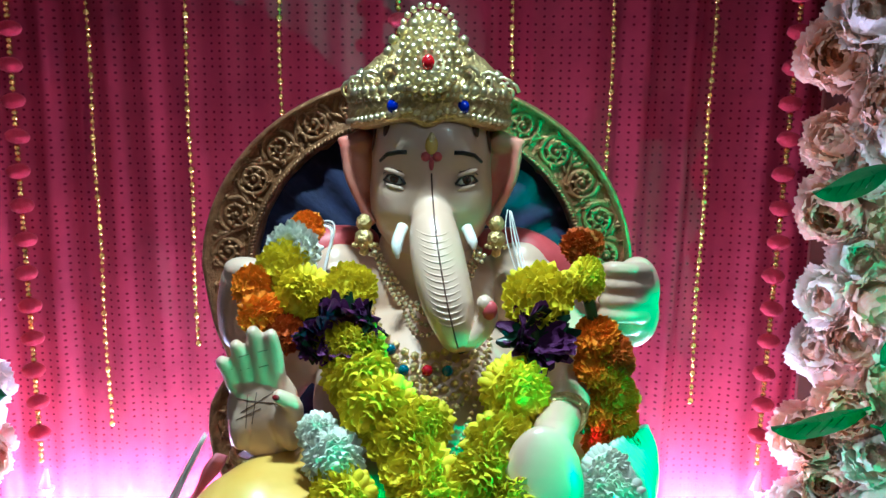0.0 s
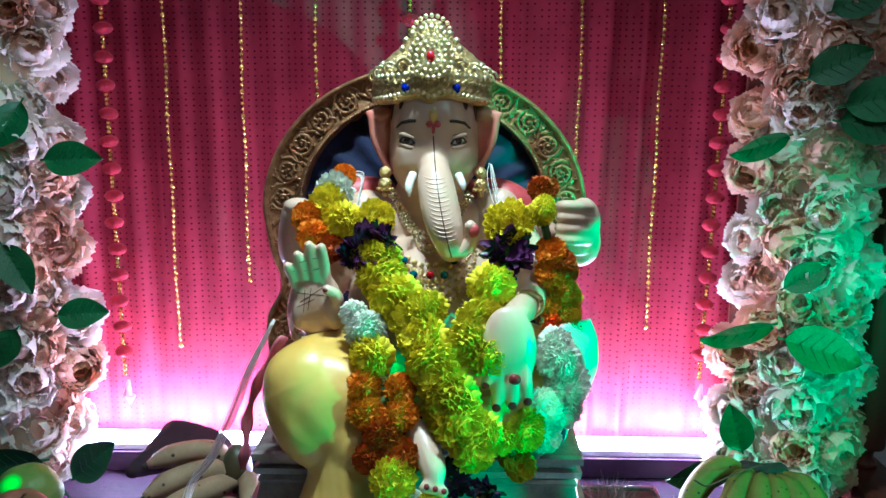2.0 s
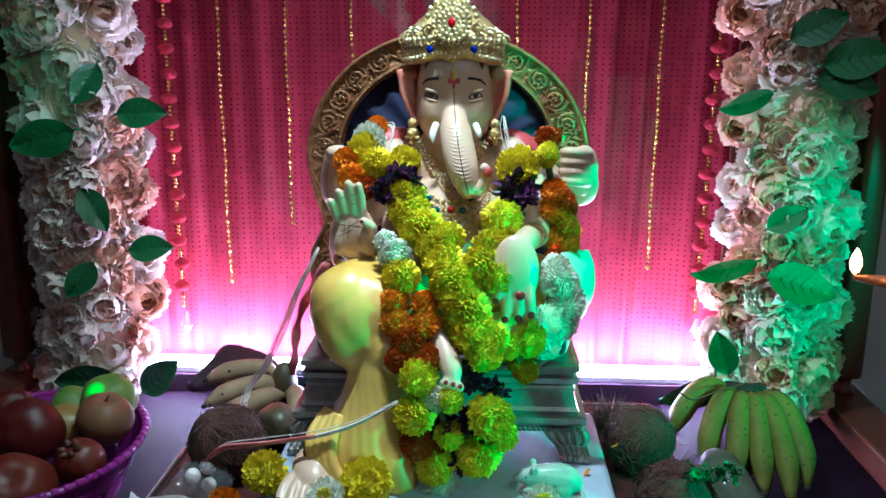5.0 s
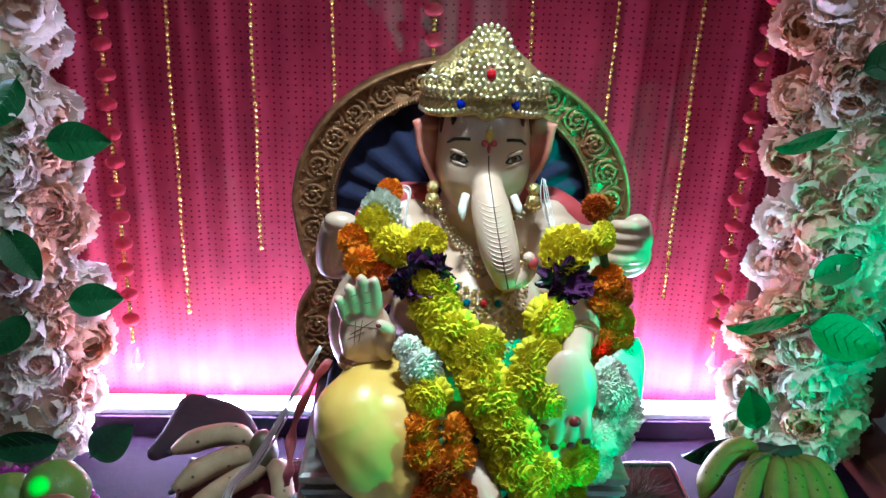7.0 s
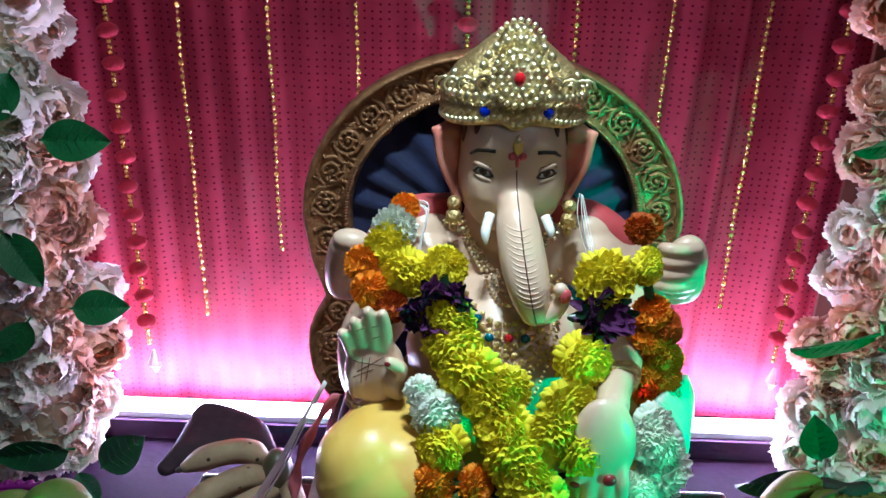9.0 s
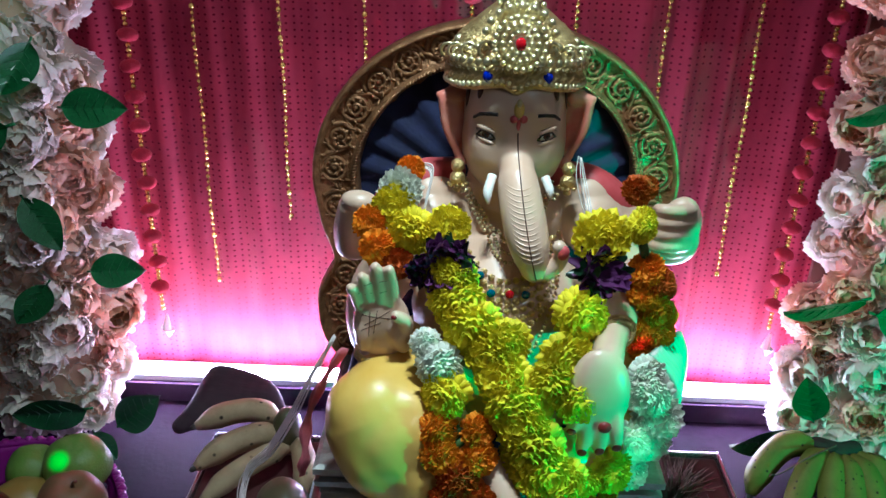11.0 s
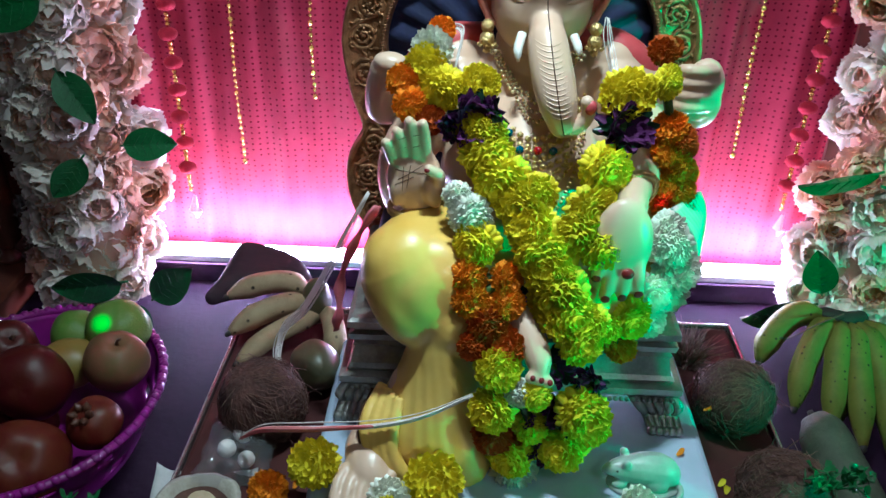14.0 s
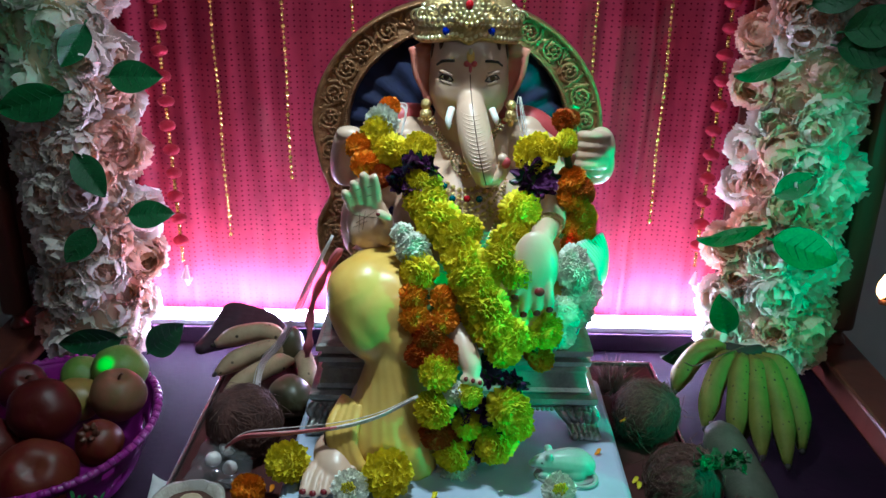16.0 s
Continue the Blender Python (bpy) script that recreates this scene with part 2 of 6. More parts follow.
M = dict(
    skin=material("painted_skin", (0.68, 0.49, 0.37), (0.64, 0.40, 0.285), 8, rough=0.34, coat=0.18, bump=0.03, bump_scale=60),
    pink=material("pink_painted_ear", (0.62, 0.13, 0.10), (0.66, 0.30, 0.22), 14, rough=0.35, coat=0.2),
    dhoti=material("yellow_painted_cloth", (0.80, 0.55, 0.145), (0.72, 0.42, 0.075), 7, rough=0.36, coat=0.25, bump=0.10, bump_scale=40),
    shawl=material("red_painted_cloth", (0.60, 0.10, 0.11), (0.5, 0.06, 0.07), 20, rough=0.45),
    sash=material("pale_painted_sash", (0.36, 0.66, 0.50), (0.26, 0.52, 0.38), 16, rough=0.4, coat=0.2),
    gold=material("antique_gold", (0.84, 0.64, 0.30), (0.52, 0.35, 0.14), 70, rough=0.42, metal=0.9, bump=0.9, bump_scale=240),
    bright=material("bright_gold", (0.96, 0.88, 0.60), (0.90, 0.74, 0.40), 40, rough=0.32, metal=0.95),
    bronze=material("carved_bronze_paint", (0.44, 0.215, 0.095), (0.17, 0.075, 0.034), 60, rough=0.40, metal=0.55, bump=0.6, bump_scale=220),
    silver=material("aged_silver_paint", (0.42, 0.41, 0.39), (0.25, 0.24, 0.23), 30, rough=0.36, metal=0.6, bump=0.3, bump_scale=150),
    velvet=material("navy_velvet", (0.012, 0.016, 0.075), (0.006, 0.008, 0.035), 24, rough=0.8, sheen=0.12, bump=0.3, bump_scale=90),
    black=material("black_paint", (0.012, 0.010, 0.010), (0.02, 0.015, 0.012), 30, rough=0.4),
    dark=material("dark_brown_paint", (0.10, 0.035, 0.02), (0.06, 0.02, 0.012), 30, rough=0.4),
    white=material("white_paint", (0.82, 0.80, 0.76), (0.74, 0.72, 0.68), 30, rough=0.3),
    nail=material("red_nail_paint", (0.22, 0.012, 0.02), (0.16, 0.008, 0.014), 60, rough=0.3),
    redgem=material("red_stone", (0.5, 0.005, 0.01), (0.3, 0.0, 0.01), 60, rough=0.08, coat=1.0),
    bluegem=material("blue_stone", (0.005, 0.02, 0.42), (0.0, 0.01, 0.22), 60, rough=0.08, coat=1.0),
    greengem=material("teal_stone", (0.0, 0.10, 0.16), (0.0, 0.05, 0.1), 60, rough=0.08, coat=1.0),
    pearl=material("pearl_bead", (0.88, 0.76, 0.50), (0.76, 0.60, 0.32), 60, rough=0.25, metal=0.5, coat=0.5),
    plate=material("white_painted_board", (0.47, 0.55, 0.69), (0.39, 0.47, 0.61), 12, rough=0.38, bump=0.08, bump_scale=40),
    yellow=veined("yellow_petal", (0.88, 0.76, 0.03), (0.80, 0.66, 0.02)),
    orange=veined("orange_petal", (0.90, 0.34, 0.012), (0.80, 0.23, 0.008)),
    rust=veined("rust_petal", (0.62, 0.12, 0.012), (0.46, 0.075, 0.010)),
    ivory=veined("ivory_petal", (0.95, 0.95, 0.88), (0.92, 0.92, 0.80)),
    purple=veined("purple_petal", (0.15, 0.035, 0.15), (0.08, 0.018, 0.09), rough=0.5),
    foil=material("dark_green_leaf", (0.012, 0.05, 0.018), (0.006, 0.02, 0.01), 40, rough=0.35, vary=0.3),
    stem=material("green_stem", (0.06, 0.12, 0.02), (0.04, 0.08, 0.015), 40, rough=0.5),
    leaf=material("green_cloth_leaf", (0.026, 0.16, 0.045), (0.014, 0.095, 0.028), 25, rough=0.33, vary=0.25, bump=0.25, bump_scale=120),
    rose=material("white_fabric_petal", (0.96, 0.93, 0.88), (0.95, 0.81, 0.71), 14, rough=0.75, vary=0.04, thin=0.40, bump=0.06, bump_scale=200, island=0.06),
    blush=material("blush_fabric_petal", (0.94, 0.56, 0.40), (0.95, 0.75, 0.62), 14, rough=0.75, vary=0.08, thin=0.40, bump=0.12, bump_scale=200, island=0.10),
    core=material("peach_petal_heart", (0.78, 0.37, 0.20), (0.82, 0.52, 0.34), 30, rough=0.75, vary=0.12, thin=0.35, island=0.15),
    curtain=curtain_material(),
    pom=material("crimson_felt", (0.46, 0.008, 0.038), (0.34, 0.005, 0.026), 80, rough=0.9, bump=0.8, bump_scale=500),
    crystal=material("clear_crystal", (0.95, 0.93, 0.95), (0.9, 0.9, 0.92), 20, rough=0.04, trans=0.6, coat=0.5),
    wood=material("dark_red_wood", (0.155, 0.042, 0.027), (0.085, 0.023, 0.015), 8, rough=0.32, coat=0.25, bump=0.15, bump_scale=30, stretch=(1, 1, 0.12)),
    top=material("maroon_table_cover", (0.014, 0.0048, 0.014), (0.006, 0.0026, 0.007), 6, rough=0.7, spec=0.05, bump=0.2, bump_scale=60),
    ledge=material("violet_cloth", (0.045, 0.020, 0.050), (0.030, 0.013, 0.034), 12, rough=0.7, spec=0.2, bump=0.2, bump_scale=90),
    boardtop=material("red_brown_board", (0.080, 0.024, 0.022), (0.046, 0.015, 0.015), 9, spec=0.2, rough=0.55, bump=0.12, bump_scale=50),
    edge=material("steel_edging", (0.65, 0.65, 0.66), (0.5, 0.5, 0.52), 30, rough=0.25, metal=0.9),
    wall=material("off_white_plaster", (0.66, 0.65, 0.62), (0.60, 0.59, 0.56), 3, rough=0.85, bump=0.1, bump_scale=90),
    floor=material("grey_floor", (0.30, 0.28, 0.26), (0.22, 0.21, 0.20), 4, rough=0.4),
    ceil=material("white_ceiling", (0.75, 0.74, 0.72), (0.70, 0.69, 0.67), 4, rough=0.9),
    magenta=material("magenta_plastic", (0.24, 0.009, 0.20), (0.18, 0.008, 0.15), 20, rough=0.28, coat=0.3),
    pome=material("pomegranate_rind", (0.060, 0.0018, 0.0045), (0.072, 0.011, 0.006), 34, stretch=(1, 1, 0.4), rough=0.42, spec=0.3, bump=0.1, bump_scale=200),
    apple=material("red_apple_skin", (0.090, 0.0034, 0.005), (0.115, 0.026, 0.010), 44, rough=0.42, spec=0.3, stretch=(1, 1, 0.2)),
    pale=material("pale_pink_fruit_skin", (0.22, 0.075, 0.045), (0.14, 0.085, 0.035), 30, rough=0.48, spec=0.3, bump=0.08, bump_scale=90),
    green=material("green_citrus_skin", (0.10, 0.21, 0.03), (0.16, 0.21, 0.045), 24, rough=0.45, spec=0.3, bump=0.2, bump_scale=260),
    mango=material("brown_green_mango_skin", (0.30, 0.14, 0.035), (0.20, 0.16, 0.03), 18, rough=0.4),
    husk=material("coconut_fibre", (0.095, 0.035, 0.028), (0.042, 0.017, 0.014), 40, rough=0.9, bump=1.0, bump_scale=160, stretch=(1, 1, 0.3)),
    fibre=material("dry_fibre", (0.15, 0.068, 0.05), (0.08, 0.036, 0.028), 60, rough=0.9),
    kernel=material("coconut_flesh", (0.55, 0.43, 0.29), (0.44, 0.32, 0.20), 40, rough=0.6),
    ripe=material("yellow_banana_peel", (0.36, 0.26, 0.155), (0.27, 0.185, 0.11), 30, spots=45, spec=0.2, rough=0.65, bump=0.1, bump_scale=80),
    unripe=material("green_banana_peel", (0.17, 0.165, 0.030), (0.11, 0.125, 0.021), 26, spots=70, spec=0.2, rough=0.62, bump=0.1, bump_scale=80),
    bantip=material("black_banana_tip", (0.03, 0.022, 0.015), (0.015, 0.012, 0.01), 80, rough=0.8),
    gourd=material("grey_green_gourd_rind", (0.055, 0.060, 0.042), (0.09, 0.095, 0.068), 40, spec=0.2, rough=0.68, bump=0.2, bump_scale=200),
    papaya=material("dark_papaya_skin", (0.085, 0.060, 0.030), (0.055, 0.055, 0.026), 24, rough=0.4),
    blossom=material("purple_brown_bract", (0.050, 0.030, 0.038), (0.030, 0.020, 0.027), 14, rough=0.8, spec=0.12, bump=0.3, bump_scale=60, stretch=(0.3, 1, 1)),
    mouse=material("pale_green_painted_clay", (0.38, 0.42, 0.40), (0.28, 0.32, 0.30), 30, rough=0.35, coat=0.2),
    thread=material("white_cotton_thread", (0.80, 0.74, 0.72), (0.72, 0.62, 0.60), 60, rough=0.85),
    redthread=material("red_cotton_thread", (0.62, 0.09, 0.11), (0.66, 0.26, 0.27), 20, rough=0.85),
    ribbon=material("pink_ribbon", (0.58, 0.16, 0.20), (0.5, 0.08, 0.12), 30, rough=0.5),
    paper=material("printed_paper", (0.62, 0.60, 0.58), (0.48, 0.46, 0.46), 30, rough=0.7),
    pouch=film_material(),
    shell=material("pale_coconut_shell", (0.46, 0.42, 0.36), (0.30, 0.25, 0.20), 30, rough=0.8, bump=0.5, bump_scale=150),
    glass=material("clear_glass", (0.95, 0.96, 0.96), (0.95, 0.96, 0.96), 10, rough=0.02, trans=1.0),
    goldbead=material("gold_glass_bead", (0.80, 0.50, 0.15), (0.60, 0.33, 0.09), 60, rough=0.24, metal=0.9),
    brass=material("reddish_copper", (0.50, 0.20, 0.10), (0.36, 0.13, 0.06), 30, rough=0.38, metal=0.6),
    flame=material("flame", (1.0, 0.6, 0.2), (1.0, 0.6, 0.2), 10, glow=((1.0, 0.55, 0.20), 10.0)),
    tube=material("lit_tube", (0.9, 0.85, 1.0), (0.9, 0.85, 1.0), 10, glow=((0.78, 0.66, 1.0), 235.0)),
    batten=material("white_batten", (0.7, 0.7, 0.72), (0.6, 0.6, 0.62), 20, rough=0.4),
    redcloth=material("dark_red_cloth", (0.22, 0.012, 0.03), (0.16, 0.008, 0.02), 14, rough=0.8, sheen=0.2),
)

# ---- mesh helpers ----


def part(name, bm, mat, parent=None, label="", smooth=True, at=None):
    """Links a bmesh as one mesh object, under a thing or by itself. mat: a key of M, or several."""
    me = bpy.data.meshes.new(name)
    bm.to_mesh(me)
    bm.free()
    for k in ([mat] if isinstance(mat, str) else mat):
        me.materials.append(M[k])
    if smooth:
        me.polygons.foreach_set("use_smooth", [True] * len(me.polygons))
    ob = new(name, me)
    if parent is not None:
        ob.parent = parent
    if at is not None:
        ob.matrix_basis = at
    if label:
        ob["label"] = label
    return ob


def again(ob, m, parent):
    """Another piece on the same mesh."""
    o = new(ob.name.split(".")[0], ob.data)
    o.parent, o.matrix_basis = parent, m
    return o


def thing(name, label, category, x=0, y=0, z=0, group="", kind=""):
    e = new(name)
    e.empty_display_size = 0.05
    e.location = (x, y, z)
    return tagged(e, label, category, group, kind)


def box(bm, x0, x1, y0, y1, z0, z1, bevel=0.0, seg=2):
    r = bmesh.ops.create_cube(bm, size=1, matrix=Matrix.LocRotScale(((x0 + x1) / 2, (y0 + y1) / 2, (z0 + z1) / 2), None, (x1 - x0, y1 - y0, z1 - z0)))
    if bevel:
        es = list({e for v in r["verts"] for e in v.link_edges})
        bmesh.ops.bevel(bm, geom=es, offset=bevel, segments=seg, profile=0.5, affect="EDGES")


def ball(bm, c, r, sub=2, turn=(0, 0, 0), index=0):
    r = (r, r, r) if isinstance(r, (int, float)) else r
    n = len(bm.faces)
    bmesh.ops.create_icosphere(bm, subdivisions=sub, radius=1, matrix=Matrix.LocRotScale(c, Euler([radians(a) for a in turn]), r))
    if index:
        bm.faces.ensure_lookup_table()
        for f in bm.faces[n:]:
            f.material_index = index


def tube(bm, pts, radii, sides=8, index=0, cap=True, flat=1.0):
    """A tube through points, with a radius for each."""
    pts = [Vector(p) for p in pts]
    if isinstance(radii, (int, float)):
        radii = [radii] * len(pts)
    rings = []
    side = None
    for i, p in enumerate(pts):
        d = (pts[min(i + 1, len(pts) - 1)] - pts[max(i - 1, 0)]).normalized()
        if side is None:
            side = d.orthogonal().normalized()
        side = (side - d * side.dot(d)).normalized()
        up = d.cross(side)
        rings.append([bm.verts.new(p + radii[i] * (math.cos(a) * side + flat * math.sin(a) * up)) for a in (2 * math.pi * k / sides for k in range(sides))])
    for a, b in zip(rings, rings[1:]):
        for k in range(sides):
            f = bm.faces.new((a[k], a[(k + 1) % sides], b[(k + 1) % sides], b[k]))
            f.material_index = index
    if cap:
        for r, rev in ((rings[0], True), (rings[-1], False)):
            f = bm.faces.new(list(reversed(r)) if rev else r)
            f.material_index = index


def smooth_path(pts, n=8):
    """Catmull-Rom points through pts (tuples of any length)."""
    p = [np.array(q, float) for q in pts]
    p = [2 * p[0] - p[1]] + p + [2 * p[-1] - p[-2]]
    out = []
    for i in range(1, len(p) - 2):
        for k in range(n):
            t = k / n
            out.append(0.5 * (2 * p[i] + (p[i + 1] - p[i - 1]) * t + (2 * p[i - 1] - 5 * p[i] + 4 * p[i + 1] - p[i + 2]) * t * t
                              + (3 * p[i] - p[i - 1] - 3 * p[i + 1] + p[i + 2]) * t ** 3))
    out.append(p[-2])
    return out


def chain(bm, pts, n=7):
    """Overlapping balls along a path of (x, y, z, r)."""
    for q in smooth_path(pts, n):
        ball(bm, q[:3], float(q[3]), 3 if q[3] > 0.025 else 2)


def lathe(bm, profile, sides=48, c=(0, 0, 0), sx=1.0, sy=1.0, index=0, close=False):
    rings = []
    for r, z in profile:
        rings.append([bm.verts.new((c[0] + sx * r * math.cos(2 * math.pi * k / sides), c[1] + sy * r * math.sin(2 * math.pi * k / sides), c[2] + z)) for k in range(sides)])
    for a, b in zip(rings, rings[1:]):
        for k in range(sides):
            f = bm.faces.new((a[k], a[(k + 1) % sides], b[(k + 1) % sides], b[k]))
            f.material_index = index
    if close:
        bm.faces.new(list(reversed(rings[0])))
        bm.faces.new(rings[-1])


def fuse(bm, voxel, smooth=6):
    """One skin round overlapping closed shapes."""
    me = bpy.data.meshes.new("tmp")
    bm.to_mesh(me)
    bm.free()
    ob = new("tmp", me)
    r = ob.modifiers.new("r", "REMESH")
    r.mode, r.voxel_size = "VOXEL", voxel
    s = ob.modifiers.new("s", "SMOOTH")
    s.factor, s.iterations = 0.5, smooth
    done = bpy.data.meshes.new_from_object(ob.evaluated_get(bpy.context.evaluated_depsgraph_get()))
    out = bmesh.new()
    out.from_mesh(done)
    bpy.data.objects.remove(ob)
    bpy.data.meshes.remove(me)
    bpy.data.meshes.remove(done)
    return out


def join(dst, src, index):
    """Adds src to dst with that material."""
    for f in src.faces:
        f.material_index = index
    me = bpy.data.meshes.new("tmp")
    src.to_mesh(me)
    src.free()
    dst.from_mesh(me)
    bpy.data.meshes.remove(me)


# ---- the room ----
def slab(name, x0, x1, y0, y1, z0, z1, mat, label, category, bevel=0.0):
    bm = bmesh.new()
    box(bm, x0, x1, y0, y1, z0, z1, bevel)
    return tagged(part(name, bm, mat, smooth=False), label, category, kind="structure")


slab("floor", -2.6, 2.6, -3.1, 1.9, -0.85, -0.75, "floor", "dull grey floor of the room", "floor")
slab("wall_back", -2.6, 2.6, 1.62, 1.74, -0.75, 2.5, "wall", "off-white plaster wall behind the altar", "wall")
slab("wall_left", -2.72, -2.6, -3.1, 1.74, -0.75, 2.5, "wall", "off-white plaster side wall", "wall")
slab("wall_right", 2.6, 2.72, -3.1, 1.74, -0.75, 2.5, "wall", "off-white plaster side wall", "wall")
slab("wall_front", -2.6, 2.6, -3.22, -3.1, -0.75, 2.5, "wall", "off-white plaster wall facing the altar", "wall")
slab("ceiling", -2.6, 2.6, -3.1, 1.74, 2.5, 2.6, "ceil", "white painted ceiling", "ceiling")

# ---- the table and its frame ----
table = thing("altar_table", "dark wooden altar table with maroon cover and raised side rails", "table", 0, 0.9, -0.75)


def table_part(name, mat, dims, bevel=0.004, label=""):
    bm = bmesh.new()
    x0, x1, y0, y1, z0, z1 = dims
    box(bm, x0, x1, y0 - 0.9, y1 - 0.9, z0 + 0.75, z1 + 0.75, bevel)
    return part(name, bm, mat, table, label, smooth=False)


table_part("tabletop", "top", (-1.02, 0.83, 0.30, 1.50, -0.035, 0.0), label="maroon covered tabletop")
for sx in (-1.125, 0.832):
    table_part("side_rail", "wood", (sx, sx + 0.103, 0.30, 1.42, -0.06, 0.055), 0.008)
for lx in (-1.11, 0.85):
    for ly in (0.32, 1.40):
        table_part("leg", "wood", (lx, lx + 0.07, ly, ly + 0.07, -0.75, -0.06), 0.006)
table_part("back_board", "top", (-1.02, 0.83, 1.385, 1.40, 0.0, 0.045), 0.003)


def post(x, flip):
    t = thing("canopy_post", "dark red-brown wooden post with small foot on the table rail", "post", x, 1.30, 0.055, group="canopy posts")
    bm = bmesh.new()
    box(bm, -0.028, 0.028, -0.03, 0.03, 0.04, 1.75, 0.012, 3)
    part("shaft", bm, "wood", t)
    bm = bmesh.new()
    lathe(bm, [(0.012, 0), (0.024, 0.002), (0.022, 0.012), (0.013, 0.022), (0.016, 0.034), (0.020, 0.044)], 20, close=True)
    part("foot", bm, "wood", t)
    bm = bmesh.new()
    a, b = (-0.30, -0.028) if flip else (0.028, 0.30)
    box(bm, a, b, 0.018, 0.030, 0.05, 1.75, 0.002)
    part("side_panel", bm, "wood", t, "thin red-brown board behind the flowers", smooth=False)
    return t


post(-1.075, False)
post(0.888, True)

# ---- the curtain ----
NX, NZ = 420, 40
X0, X1, Z0, Z1 = -1.06, 0.90, 0.035, 1.72
bm = bmesh.new()
uvl = bm.loops.layers.uv.new("UVMap")
grid = []
for j in range(NZ + 1):
    row = []
    for i in range(NX + 1):
        u, v = X0 + (X1 - X0) * i / NX, Z0 + (Z1 - Z0) * j / NZ
        k = 0.55 + 0.45 * v / 1.7
        w = u + 0.012 * math.sin(v * 2.1 + u * 5)
        fold = 0.009 * math.sin(w * 62) * (0.5 + 0.5 * math.sin(w * 7.3 + 1)) + 0.006 * math.sin(w * 101 + 2 * math.sin(w * 9)) + 0.007 * math.sin(w * 23 + 1.1)
        crease = 0.012 * math.exp(-((w - 0.40) / 0.012) ** 2) + 0.010 * math.exp(-((w - 0.33) / 0.010) ** 2) - 0.010 * math.exp(-((w - 0.47) / 0.02) ** 2)
        row.append(bm.verts.new((u, 1.430 - k * fold - crease + 0.004 * noise.noise((u * 6, v * 3, 0)), v)))
    grid.append(row)
for j in range(NZ):
    for i in range(NX):
        f = bm.faces.new((grid[j][i], grid[j][i + 1], grid[j + 1][i + 1], grid[j + 1][i]))
        for lp in f.loops:
            lp[uvl].uv = (lp.vert.co.x, lp.vert.co.z)
curtain = part("curtain", bm, "curtain")
tagged(curtain, "crimson pink gathered curtain with rows of tiny sequins", "curtain")
sol = curtain.modifiers.new("thickness", "SOLIDIFY")
sol.thickness, sol.offset = 0.0015, 1.0

bm = bmesh.new()
for i in range(60):
    u = -2.0 + 4.0 * i / 59
    y = 1.585 - 0.012 * math.sin(u * 40) - 0.005 * math.sin(u * 91)
    a, b = bm.verts.new((u, y, 0.93)), bm.verts.new((u, y, 1.6))
    if i:
        bm.faces.new((pa, a, b, pb))
    pa, pb = a, b
val = tagged(part("valance", bm, "redcloth"), "dark red cloth hung high on the wall behind the posts", "cloth")
sol = val.modifiers.new("thickness", "SOLIDIFY")
sol.thickness = 0.003
bm = bmesh.new()
box(bm, 0.99, 1.21, 1.612, 1.616, 0.66, 0.93, 0.001)
cal = tagged(part("wall_calendar", bm, "paper", smooth=False), "grey printed paper calendar on the wall", "calendar")
bm = bmesh.new()
for i in range(9):
    box(bm, 1.01, 1.19, 1.6085, 1.6115, 0.70 + 0.022 * i, 0.706 + 0.022 * i)
part("print", bm, "dark", cal, smooth=False)

# ---- lit tubes at the foot of the curtain ----
for x0, x1 in ((-0.80, -0.06), (-0.04, 0.64)):
    t = thing("tube_light", "lit violet-white tube light lying along the foot of the curtain", "light", (x0 + x1) / 2, 1.352, 0.045, group="tube lights")
    h = (x1 - x0) / 2
    bm = bmesh.new()
    box(bm, -h, h, -0.010, 0.024, 0.0, 0.016, 0.003)
    part("batten", bm, "batten", t, smooth=False)
    bm = bmesh.new()
    tube(bm, [(-h + 0.015, 0, 0.029), (h - 0.015, 0, 0.029)], 0.0115, 14)
    part("tube", bm, "tube", t, "glowing white tube")
    for s in (-1, 1):
        bm = bmesh.new()
        box(bm, s * (h - 0.008) - 0.007, s * (h - 0.008) + 0.007, -0.013, 0.013, 0.016, 0.044, 0.003)
        part("end_cap", bm, "batten", t, smooth=False)
slab("tube_shelf", -1.02, 0.83, 1.335, 1.384, 0.0, 0.044, "ledge", "dark violet ledge that carries the tube lights", "ledge", 0.002)

# ---- bead strings ----
bm = bmesh.new()
tube(bm, [(-1.10, 1.392, 1.71), (0.93, 1.392, 1.71)], 0.016, 12)
tagged(part("curtain_rod", bm, "wood"), "dark wooden rod between the posts above the curtain", "rod")
bm = bmesh.new()
tube(bm, [(-1.10, 1.36, 1.71), (0.93, 1.36, 1.71)], 0.010, 12)
tagged(part("curtain_rod", bm, "wood"), "thin wooden rod that carries the pompom strings", "rod")


def gold_string(x, bottom, y=1.392):
    bm = bmesh.new()
    z, k = bottom, 0
    while z < 1.25:
        dx = 0.0016 * math.sin(z * 21 + x * 30)
        r = (0.0062, 0.0042, 0.0050, 0.0042)[k % 4]
        ball(bm, (dx, 0, z - bottom), (r, r, r * 1.15), 1)
        z += r + 0.0075
        k += 1
    tube(bm, [(0, 0, 0), (0, 0, 1.7 - bottom)], 0.0007, 4)
    ob = part("bead_string", bm, "goldbead", at=pose(x, y, bottom))
    return tagged(ob, "string of small shiny gold beads hanging before the curtain", "bead string", "gold bead strings")


for x, b in ((-0.572, 0.268), (-0.415, 0.415), (-0.263, 0.56), (0.111, 0.60), (0.272, 0.50), (0.435, 0.322)):
    gold_string(x, b)

